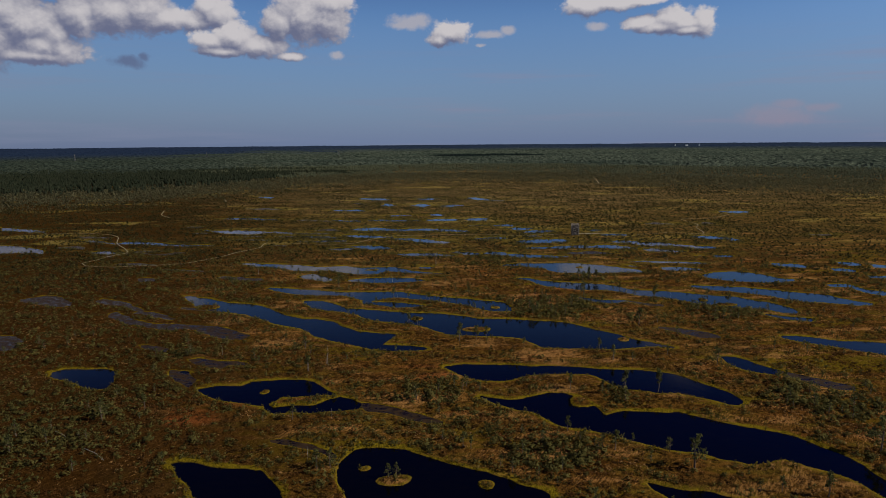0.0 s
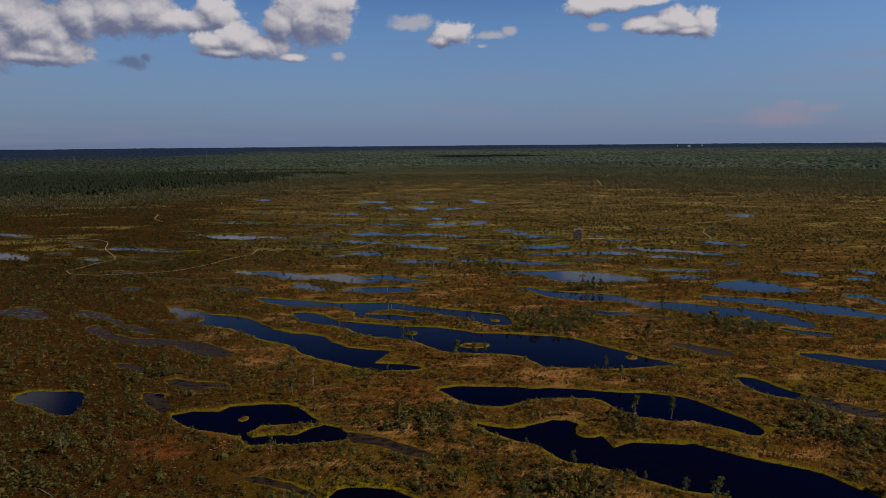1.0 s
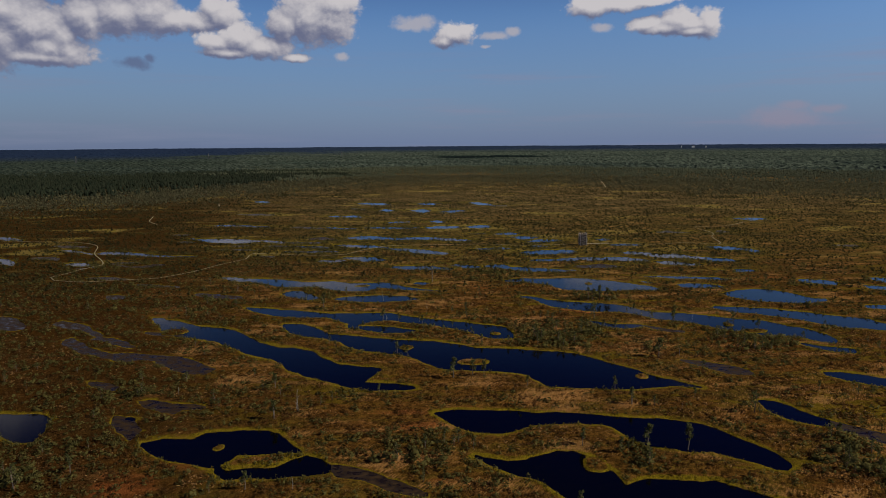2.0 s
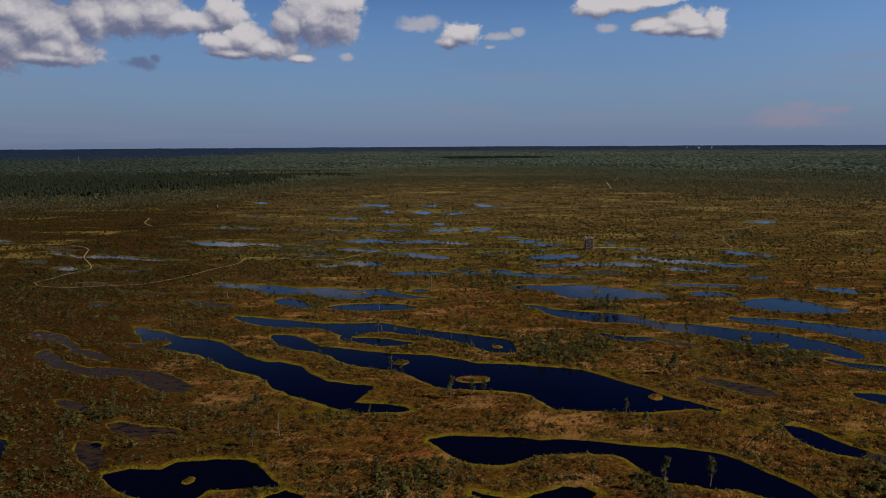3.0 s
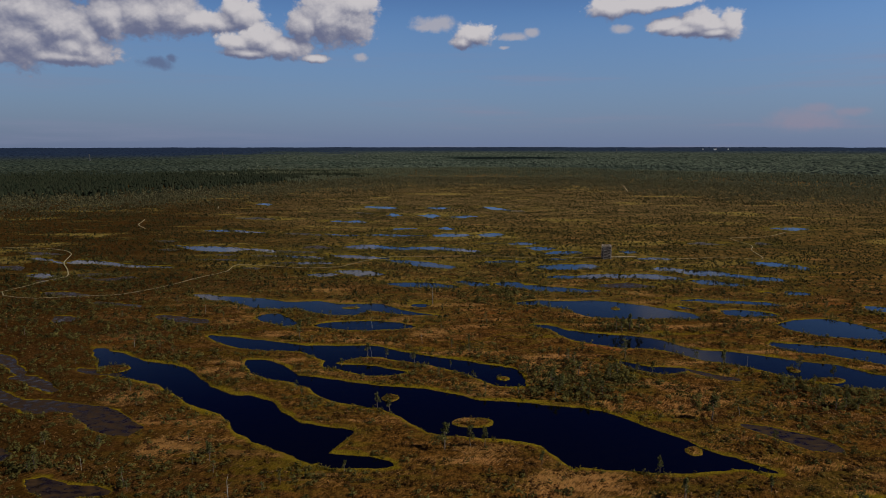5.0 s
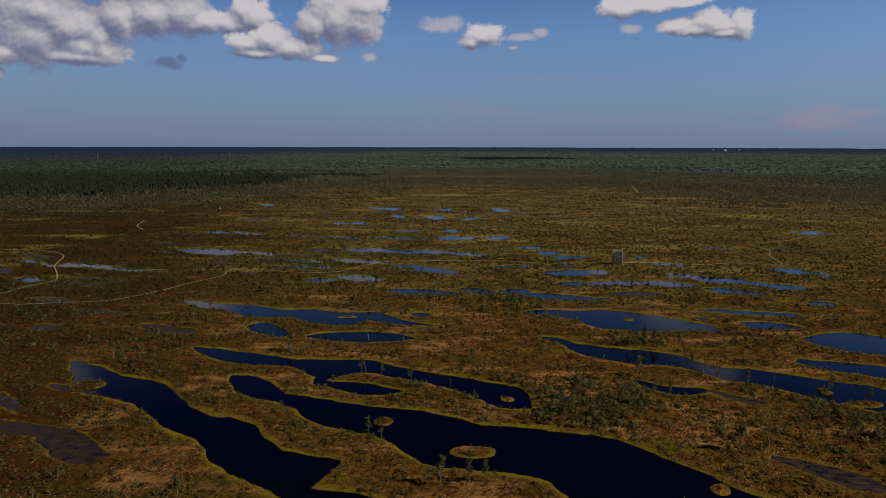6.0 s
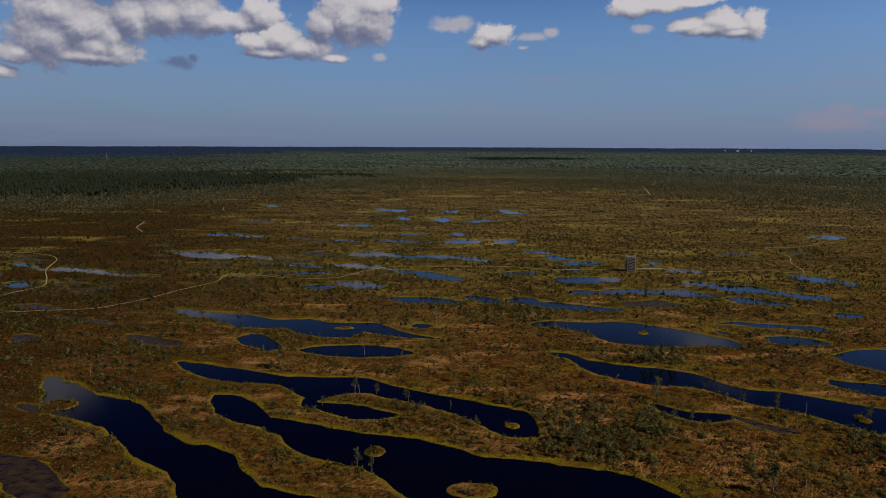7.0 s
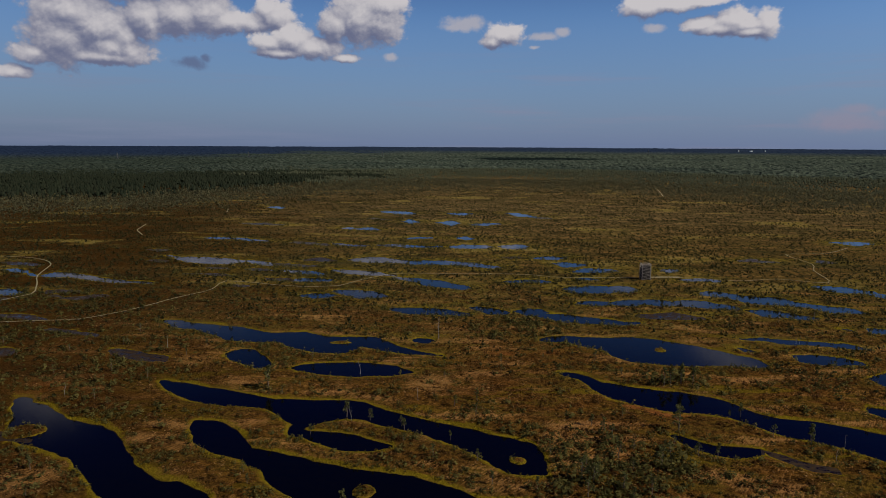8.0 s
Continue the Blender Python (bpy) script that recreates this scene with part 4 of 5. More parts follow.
reach("shallow", 0.35, (-27.9, 288.5, 0.5), (-26.4, 288.5, 2.1), (-21, 288.8, 3.4), (-15.6, 288.4, 4.1), (-10.2, 286.5, 2.7), (-5.8, 286, 1.3), (-4.9, 286, 0.3))
reach("deep", 0.51, (-58.6, 320.7, 0.6), (-57, 320.7, 2.3), (-52.4, 320.1, 4.1), (-46.4, 317.6, 4), (-40.9, 312.7, 4.7), (-34.8, 310, 5.8), (-28.9, 309.5, 5.8), (-24, 307.2, 4), (-18.2, 303.8, 2.7), (-12.7, 299.9, 4.5), (-7.2, 298.2, 4.1), (-0.9, 295.9, 1.5), (0.1, 295.9, 0.4))
reach("deep", 0.53, (-44.9, 296.5, 0.4), (-43.9, 296.5, 1.5), (-39.1, 293.5, 3.9), (-32.6, 291.9, 3.5), (-27.2, 289, 3.1), (-22.7, 287.8, 1.7), (-21.5, 287.8, 0.4))
reach("deep", 0.34, (-19, 364.3, 0.5), (-17.7, 364.3, 1.9), (-14.4, 362.6, 5.1), (-12, 363.3, 3.2), (-9.8, 363.3, 0.8))
reach("deep", 0.39, (-28.5, 344.4, 0.4), (-27.3, 344.4, 1.7), (-21.2, 345.3, 3.3), (-14.7, 344.5, 3.3), (-12, 343, 1.6), (-10.9, 343, 0.4))
reach("shallow", 0.48, (-37.4, 389.7, 0.6), (-35.8, 389.7, 2.3), (-31.8, 390, 5.3), (-25.1, 387.3, 3.7), (-18.5, 386.1, 2.2), (-17, 386.1, 0.6))
reach("shallow", 0.58, (-41.5, 387, 0.6), (-40, 387, 2.2), (-36.1, 387.3, 5.2), (-30.8, 386, 2.2), (-29.3, 386, 0.6))
reach("deep", 0.63, (-57.1, 450.4, 1.4), (-53.3, 450.4, 5.4), (-46.9, 448.7, 7.5), (-40.5, 447, 9.6), (-31.1, 446.3, 4.2), (-28.2, 446.3, 1))
reach("deep", 0.63, (-56.5, 333.7, 0.5), (-55.1, 333.7, 2), (-49.6, 331.5, 4.5), (-43, 328.9, 5.3), (-36.6, 326.3, 3.3), (-31.5, 322.3, 3.7), (-27.8, 318.8, 2.7), (-25.9, 318.8, 0.7))
reach("shallow", -0.67, (36.2, 211.3, 1.3), (38.7, 211.3, 4.5), (43, 208.8, 3.9), (45.4, 204.6, 5.6), (47, 199.6, 3.5), (48.5, 199.6, 1))
reach("shallow", -0.62, (35, 195.8, 0.7), (37.5, 195.8, 2.3), (39.9, 193.8, 3.4), (42.4, 191.2, 3.7), (44.2, 188.5, 1.8), (45.7, 188.5, 0.5))
reach("shallow", -0.59, (20.6, 192.4, 1.6), (23.1, 192.4, 5.2), (25.9, 187.7, 5.2), (29.2, 183.6, 2.8), (32.9, 179.8, 3.1), (35.8, 179.1, 3.7), (39.4, 179.1, 2.6), (42.9, 177.8, 3.8), (46.1, 174.2, 6.3), (48.8, 172.5, 6.7), (51.9, 170.6, 5.4), (53.9, 169.1, 2.3), (55.4, 169.1, 0.7))

# islets: middle, half length, half depth
ISLETS = [(-31.4, 128.7, 1.1, 1.3), (-7.6, 95.2, 1.1, 0.9), (-3.1, 91.1, 2.7, 1.7), (11.3, 89.1, 1.3, 1.3), (34.1, 118.6, 2.3, 2.6), (-64.2, 174.3, 3.7, 2.6), (-65.7, 201.2, 3.7, 3.2), (26.7, 192.8, 1.5, 1.5), (18.5, 169.8, 4.1, 2.5), (1.6, 182.3, 2.0, 2.0), (56.5, 157.7, 1.7, 2.0), (96.6, 197.0, 1.5, 1.9), (100.3, 190.1, 4.4, 2.2), (-15.6, 257.5, 3.1, 1.3), (70.6, 254.1, 1.8, 2.0)]

# lawns of dry sedge, and of rusty moss: middle and radius
DRY = [(34.7, 196.3, 8), (24.0, 224.8, 6), (-40.3, 201.6, 7), (-53.4, 185.6, 8), (-34.4, 160.5, 9), (37.1, 202.5, 7), (20.0, 158.9, 8), (31.8, 145.3, 9),
       (62.9, 176.2, 9), (30.9, 124.5, 6), (90.5, 140.8, 8), (77.7, 113.8, 8), (10.0, 227.6, 8)]
RUSTY = [(60.8, 211.4, 8), (-0.3, 141.9, 8), (3.7, 137.9, 8), (-41.8, 115.9, 7), (54.8, 218.1, 6)]
# boardwalks, by the bends of their line
WALK_WEST = [(-142.2, 288.6), (-144.9, 281.0), (-140.2, 274.6), (-126.3, 270.1), (-112.8, 273.1), (-100.2, 275.5), (-91.2, 285.1), (-83.8, 301.0), (-79.1, 308.6), (-75.1, 316.8), (-75.9, 326.2), (-75.2, 331.3),
             (-65.6, 329.7), (-50.8, 324.5), (-37.5, 323.1), (-29.2, 325.4), (-22.1, 335.9), (-9.8, 348.6), (4.4, 349.3), (25.8, 350.3), (44.6, 348.9), (60.3, 344.1), (89.5, 345.6)]
WALK_EAST = [(107.3, 347.0), (127.6, 340.8), (145.8, 344.9), (164.0, 339.4), (171.4, 363.3), (179.4, 379.3), (180.2, 404.6), (198.4, 407.2), (212.1, 416.3), (224.8, 427.7)]
WALK_NORTH = [(-170.7, 455.0), (-183.5, 474.1), (-188.4, 490.1), (-192.9, 504.4)]
WALK_WOOD = [(233.3, 760.9), (250.1, 825.9), (266.9, 896.1)]
WALK_LOOP = [(-142.2, 288.6), (-140.7, 296.9), (-136.7, 306.9), (-141.3, 316.5), (-146.6, 325.0), (-155.3, 338.3), (-166.2, 363.4), (-182.9, 376.6), (-201.7, 380.1), (-222.2, 385.2)]


# ---- shapes of the land ----
def lattice(ix, iy, seed):
    n = (ix * 374761393 + iy * 668265263 + seed * 974711) & 0x7FFFFFFF
    n = ((n ^ (n >> 13)) * 1274126177) & 0x7FFFFFFF
    return ((n ^ (n >> 16)) & 0xFFFF) / 65535.0


def value_noise(x, y, seed=0):
    x0, y0 = np.floor(x).astype(np.int64), np.floor(y).astype(np.int64)
    fx, fy = x - x0, y - y0
    fx, fy = fx * fx * (3 - 2 * fx), fy * fy * (3 - 2 * fy)
    a = lattice(x0, y0, seed) * (1 - fx) + lattice(x0 + 1, y0, seed) * fx
    b = lattice(x0, y0 + 1, seed) * (1 - fx) + lattice(x0 + 1, y0 + 1, seed) * fx
    return a * (1 - fy) + b * fy


def fbm(x, y, octaves=4, seed=0, gain=0.5):
    total, weight, amp = 0.0, 0.0, 1.0
    for i in range(octaves):
        total = total + amp * value_noise(x * 2 ** i + 17.3 * i, y * 2 ** i - 9.1 * i, seed + i)
        weight += amp
        amp *= gain
    return total / weight


def smooth(lo, hi, v):
    u = np.clip((v - lo) / (hi - lo), 0, 1)
    return u * u * (3 - 2 * u)


def shore_distance(x, y):
    """Metres outside (+) or inside (-) the nearest pool, and which one that is."""
    wx = x + 1.5 * (fbm(x / 4.0, y / 4.0, 3, 40) - 0.5)
    wy = y + 1.5 * (fbm(x / 4.0, y / 4.0, 3, 50) - 0.5)
    best, which = np.full(x.shape, 60.0), np.full(x.shape, -1)
    for i, (depth, k, stations) in enumerate(POOLS):
        s = np.array(stations)
        sx = wx - k * wy
        inside = np.nonzero((sx > s[0, 0] - 15) & (sx < s[-1, 0] + 15) & (wy > (s[:, 1] - s[:, 2]).min() - 15) & (wy < (s[:, 1] + s[:, 2]).max() + 15))
        px, py = sx[inside], wy[inside]
        if not len(px):
            continue
        u = np.clip(px, s[0, 0], s[-1, 0])
        mid, half = np.interp(u, s[:, 0], s[:, 1]), np.interp(u, s[:, 0], s[:, 2])
        lean = (np.interp(u + 0.5, s[:, 0], s[:, 1]) - np.interp(u - 0.5, s[:, 0], s[:, 1]))
        across = (np.abs(py - mid) - half) / np.sqrt(lean * lean + (1 + k * lean) ** 2)
        beyond = np.abs(px - u)
        d = np.where(beyond > 0, np.hypot(beyond, np.maximum(across, 0)), across)
        near = d < best[inside]
        best[inside] = np.where(near, d, best[inside])
        which[inside] = np.where(near, i, which[inside])
    # farther pools are broken up by hummocks and reeds
    r = np.hypot(x, y)
    best = best + (smooth(230, 330, r) * 2.2 + smooth(370, 480, r) * 5.0 + 1.0 * smooth(150, 230, r)) * (fbm(x / 5.0, y / 3.0, 3, 61) - 0.5 + 0.22 * smooth(370, 480, r)) * (np.abs(best) < 6)
    for cx, cy, rx, ry in ISLETS:
        r = np.hypot((wx - cx) / rx, (wy - cy) / ry)
        best = np.where(r < 2.5, np.maximum(best, np.minimum(3.0, (1 - r) * 1.9 * min(rx, ry))), best)
    return best, which


def spots_near(spots, x, y):
    """1 inside the given round spots, falling to 0 outside."""
    v = np.zeros_like(x)
    for cx, cy, r in spots:
        v = np.maximum(v, 1 - smooth(0.5 * r, 1.2 * r, np.hypot(x - cx, y - cy)))
    return v


def bog_edge(azimuth):
    """How far off the wood begins, metres from the origin, by azimuth in degrees."""
    return np.interp(azimuth, (-60, -32, -24.6, -15.9, -6.2, 3.1, 14.1, 18.9, 28, 38.3, 70), (800, 800, 765, 830, 960, 1060, 1015, 940, 880, 880, 850))


def land(x, y):
    """Height of the ground without its pools."""
    r = np.hypot(x, y)
    return 0.25 + 0.45 * (fbm(x / 14.0, y / 6.0, 3, 3) - 0.4) + 27.0 * smooth(1600, 4900, r)


def ground_height(x, y):
    d, which = shore_distance(x, y)
    hummock = 0.5 * (fbm(x / 1.8, y / 1.8, 2, 9) - 0.45) * smooth(1.5, 4.0, d) * (1 - smooth(190, 320, np.hypot(x, y)))
    out = 0.05 + land(x, y) * smooth(0.0, 4.5, d) + hummock
    return np.where(d > 0, np.maximum(out, 0.03 + 0.14 * np.minimum(d, 1)), np.maximum(0.03 + 0.5 * d, -1.3)), d, which


def mesh_of(name, verts, faces, mat, smooth_shade=True):
    """A mesh from arrays of points and of triangles or quads."""
    me = bpy.data.meshes.new(name)
    n = faces.shape[1]
    me.vertices.add(len(verts))
    me.vertices.foreach_set("co", np.asarray(verts, np.float32).ravel())
    me.loops.add(faces.size)
    me.loops.foreach_set("vertex_index", faces.ravel().astype(np.int32))
    me.polygons.add(len(faces))
    me.polygons.foreach_set("loop_start", np.arange(0, faces.size, n, dtype=np.int32))
    me.polygons.foreach_set("use_smooth", np.full(len(faces), smooth_shade))
    me.update(calc_edges=True)
    me.materials.append(mat)
    return me


def grid_faces(rows, cols, closed=False):
    i, j = np.meshgrid(np.arange(rows - 1), np.arange(cols if closed else cols - 1), indexing="ij")
    k = (j + 1) % cols
    return np.stack([i * cols + j, (i + 1) * cols + j, (i + 1) * cols + k, i * cols + k], -1).reshape(-1, 4)


def rings():
    r = [0.02, 4.0, 12, 25, 40, 52]
    while r[-1] < 4890:
        q = r[-1]
        r.append(q + (0.5 if q < 176 else max(0.5, 0.0058 * (q - 90)) if q < 1050 else 0.03 * q))
    r[-1] = 4890.0
    return np.array(r)


def bearings():
    fine = np.linspace(-42, 46, 480)
    coarse = np.linspace(48, 317, 46)[1:-1]
    return np.radians(np.concatenate([fine, coarse]))


def build_ground():
    r, a = rings(), bearings()
    R, A = np.meshgrid(r, a, indexing="ij")
    x, y = R * np.sin(A), R * np.cos(A)
    z, d, which = ground_height(x.ravel(), y.ravel())
    verts = np.stack([x.ravel(), y.ravel(), z], -1)
    faces = grid_faces(len(r), len(a), True)[:, ::-1]
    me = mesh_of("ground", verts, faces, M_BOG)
    shallow = np.array([depth == "shallow" for depth, *_ in POOLS])
    at = me.attributes.new("shore", "FLOAT", "POINT")
    at.data.foreach_set("value", np.clip(np.where((d > 0.15) & shallow[which], d + 0.8, d), -3, 30).astype(np.float32))
    for name, spots in (("dry", DRY), ("rust", RUSTY)):
        at = me.attributes.new(name, "FLOAT", "POINT")
        at.data.foreach_set("value", spots_near(spots, x.ravel(), y.ravel()).astype(np.float32))
    tagged(new("ground", me), "raised bog of moss, heather and dry sedge round dark pools", "bog ground", kind="structure")
    # one sheet of water to each pool, lying in its hollow
    wet = d < 0.6 + 0.004 * R.ravel()
    owner = np.where(wet, which, -1)
    for i, (depth, k, stations) in enumerate(POOLS):
        pick = faces[(owner[faces] == i).any(1)]
        pick = pick[owner[pick].max(1) == i]
        if not len(pick):
            continue
        used, local = np.unique(pick, return_inverse=True)
        flat = verts[used].copy()
        flat[:, 2] = 0.0
        me = mesh_of("water", flat, local.reshape(-1, 4), M_WATER if depth == "deep" else M_SHALLOW)
        label = "dark peaty bog pool with still water reflecting the sky" if depth == "deep" else "shallow muddy bog pool with weed and thin water"
        tagged(new("water_%d" % (i + 1), me), label, "bog pool", kind="structure")


build_ground()


# ---- small builders ----
def part(name, bm, mat, parent, label=""):
    me = bpy.data.meshes.new(name)
    bm.to_mesh(me)
    bm.free()
    me.materials.append(mat)
    ob = new(name, me)
    ob.parent = parent
    return tagged(ob, label)


def thing(name, label, category, group="", at=(0, 0, 0)):
    ob = new(name)
    ob.location = at
    return tagged(ob, label, category, group)


def beam(bm, a, b, w, h=None):
    """A squared timber from a to b."""
    a, b = Vector(a), Vector(b)
    h = h or w
    q = (b - a).to_track_quat("Z", "Y").to_matrix().to_4x4()
    m = Matrix.Translation((a + b) / 2) @ q @ Matrix.Diagonal((w, h, (b - a).length, 1))
    bmesh.ops.create_cube(bm, size=1.0, matrix=m)


def limb(bm, points, sides=5):
    """A tapered, bent round limb through (point, radius) pairs."""
    rows = []
    for p, r in points:
        rows.append([bm.verts.new((p[0] + r * math.cos(6.2832 * i / sides), p[1] + r * math.sin(6.2832 * i / sides), p[2])) for i in range(sides)])
    for a, b in zip(rows, rows[1:]):
        for i in range(sides):
            bm.faces.new((a[i], a[(i + 1) % sides], b[(i + 1) % sides], b[i]))
    bm.faces.new(rows[-1])
    bm.faces.new(rows[0][::-1])


def tuft(bm, rnd, centre, size, count):
    """A clump of needles: small bent leaves thrown round a centre."""
    for _ in range(count):
        d = Vector((rnd.gauss(0, 1), rnd.gauss(0, 1), rnd.gauss(0, 0.8))).normalized()
        p = Vector(centre) + d * size * rnd.uniform(0.25, 1.0)
        u = d.orthogonal().normalized()
        u = (Matrix.Rotation(rnd.uniform(0, 6.28), 3, d) @ u) * size * rnd.uniform(0.35, 0.6)
        w = (d * 0.7 + d.cross(u).normalized()).normalized() * size * rnd.uniform(0.35, 0.65)
        bm.faces.new([bm.verts.new(p - u), bm.verts.new(p + w * 0.6 - u * 0.2), bm.verts.new(p + u), bm.verts.new(p - w * 0.8)])


# ---- trees of the bog, each a metre tall and scaled to its height ----
def make_pine(seed, spread, bare):
    rnd = random.Random(seed)
    ob = thing("bog_pine", "stunted bog pine with a thin grey trunk and ragged green crown", "pine tree", "bog pines")
    bm = bmesh.new()
    bend = [(0, 0), (rnd.gauss(0, .02), rnd.gauss(0, .02)), (rnd.gauss(0, .04), rnd.gauss(0, .04)), (rnd.gauss(0, .05), rnd.gauss(0, .05))]
    spine = [((bx, by, z), w) for (bx, by), z, w in zip(bend, (-0.08, .35, .7, .97), (.026, .021, .013, .004))]
    limb(bm, spine)
    ends = []
    for i in range(16):
        z = bare + (0.93 - bare) * (i + rnd.random()) / 16
        a, reach_out = rnd.uniform(0, 6.28), spread * (1.1 - 0.75 * (z - bare) / (1 - bare)) * rnd.uniform(0.55, 1.0)
        e = (math.cos(a) * reach_out, math.sin(a) * reach_out, z + 0.06 + 0.25 * reach_out)
        limb(bm, [((bend[2][0] * z, bend[2][1] * z, z), .008), (e, .003)], 3)
        ends.append(e)
    part("trunk", bm, M_BARK, ob)
    bm = bmesh.new()
    for e in ends + [(bend[3][0], bend[3][1], .96), (0, 0, .86)]:
        for u in (0.62, 1.0):
            c = (e[0] * u + rnd.gauss(0, .02), e[1] * u + rnd.gauss(0, .02), e[2] - 0.05 * (1 - u) + rnd.gauss(0, .02))
            tuft(bm, rnd, c, rnd.uniform(.055, .10), 7)
    part("crown", bm, M_NEEDLE, ob)
    return ob


def make_snag(seed):
    rnd = random.Random(seed)
    ob = thing("dead_pine", "bleached grey dead pine standing bare with broken stubs", "dead tree", "dead pines")
    bm = bmesh.new()
    limb(bm, [((0, 0, -.08), .016), ((rnd.gauss(0, .02), 0, .4), .013), ((rnd.gauss(0, .05), rnd.gauss(0, .03), .8), .008), ((rnd.gauss(0, .06), rnd.gauss(0, .03), 1.0), .004)])
    part("trunk", bm, M_DEAD, ob)
    for i in range(5):
        bm = bmesh.new()
        z, a, l = rnd.uniform(.4, .92), rnd.uniform(0, 6.28), rnd.uniform(.06, .18)
        limb(bm, [((0, 0, z), .009), ((math.cos(a) * l, math.sin(a) * l, z + rnd.uniform(-.03, .08)), .003)], 3)
        part("branch", bm, M_DEAD, ob)
    return ob


def stand(ob, x, y, h, first, rnd):
    z = float(ground_height(np.array([x]), np.array([y]))[0][0])
    m = Matrix.Translation((x, y, max(z, 0.0))) @ Matrix.Rotation(rnd.uniform(0, 6.28), 4, "Z") @ Matrix.Diagonal((h, h, h, 1))
    if first:
        ob.matrix_basis = m
        return ob
    # copies start from the unscaled pattern
    s = ob.scale.copy()
    ob.scale = (1, 1, 1)
    made = copy_thing(ob, m)
    ob.scale = s
    return made


# tall pines that stand by the pools: x, y, height
TALL_NEAR = [(-23.8, 138.8, 4.0), (45.1, 124.3, 4.3), (51.7, 122.6, 4.8), (44.8, 90.5, 5.6), (71.0, 136.0, 4.3), (8.5, 100.2, 2.9), (9.9, 99.7, 2.4),
             (48.4, 142.0, 3.6), (60.8, 81.6, 3.9), (77.9, 93.5, 6.3), (-58.7, 115.1, 4.3), (64.8, 169.6, 5.2), (90.6, 145.8, 2.2), (-22.8, 113.5, 3.2),
             (-4.0, 91.6, 2.4), (-2.7, 91.9, 2.2), (28.1, 105.4, 2.9), (34.2, 97.6, 3.6), (38.3, 100.3, 1.8), (33.6, 124.8, 3.4), (12.7, 158.7, 5.0),
             (17.3, 159.5, 3.7), (19.8, 159.5, 3.7), (47.5, 150.0, 3.1)]
TALL_FAR = [(-5.8, 209.4, 3.5), (6.2, 203.6, 2.7), (95.7, 172.9, 2.5), (-3.9, 151.6, 2.1), (-0.5, 176.7, 3.4), (1.9, 175.7, 2.5), (81.2, 200.4, 3.3),
            (97.8, 196.5, 3.6), (101.9, 190.5, 3.2), (-0.9, 208.2, 2.4), (5.4, 206.4, 1.9), (15.1, 200.6, 1.8), (-11.3, 201.9, 2.0), (-25.7, 223.1, 5.4),
            (58.9, 205.6, 5.0), (82.3, 202.4, 3.4), (67.6, 229.2, 4.8), (63.4, 228.3, 4.4), (69.9, 228.6, 4.2), (73.7, 212.5, 2.9), (71.2, 211.8, 1.6),
            (19.9, 192.3, 2.1), (62.1, 194.9, 2.8), (58.8, 195.2, 2.4), (22.0, 184.7, 2.4), (36.7, 186.0, 4.2), (51.0, 191.0, 4.0)]
SNAGS = [(-20.2, 143.4, 2.6), (-51.6, 143.1, 1.6), (-15.3, 113.0, 2.4), (-17.5, 98.1, 2.1), (-68.0, 217.1, 3.2), (-19.6, 141.9, 4.6), (-47.1, 152.9, 2.4),
         (48.5, 141.9, 2.9), (57.6, 138.7, 1.7), (11.0, 261.4, 6.6), (70.7, 170.7, 2.5), (-23.9, 139.2, 2.9), (-60.6, 249.5, 3.3), (86.8, 199.5, 2.8),
         (81.8, 193.6, 2.5), (109.4, 259.5, 2.3), (111.0, 260.6, 2.3), (115.9, 282.0, 3.7), (127.6, 283.7, 3.4), (-6.8, 233.6, 3.6), (8.0, 217.4, 2.8),
         (133.2, 298.9, 3.4), (-4.5, 207.3, 3.2)]
# thickets: x, y, radius
THICKETS = [(43.8, 188.9, 13), (40.8, 196.6, 9), (52.6, 193.0, 8), (33.5, 183.4, 8), (3.6, 124.0, 8), (-15.0, 93.1, 5), (-58.0, 122.8, 9), (14.2, 121.0, 5),
            (23.9, 98.3, 9), (43.4, 121.1, 5), (83.8, 118.1, 12), (-65.5, 106.6, 10), (50.7, 194.0, 10), (94.5, 181.7, 13), (-32.1, 154.0, 10),
            (-55.9, 154.7, 9), (-66.8, 234.0, 16), (66.9, 232.1, 9), (40.1, 277.0, 13), (26.1, 202.8, 6)]


def thicket(x, y):
    return spots_near(THICKETS, x, y)


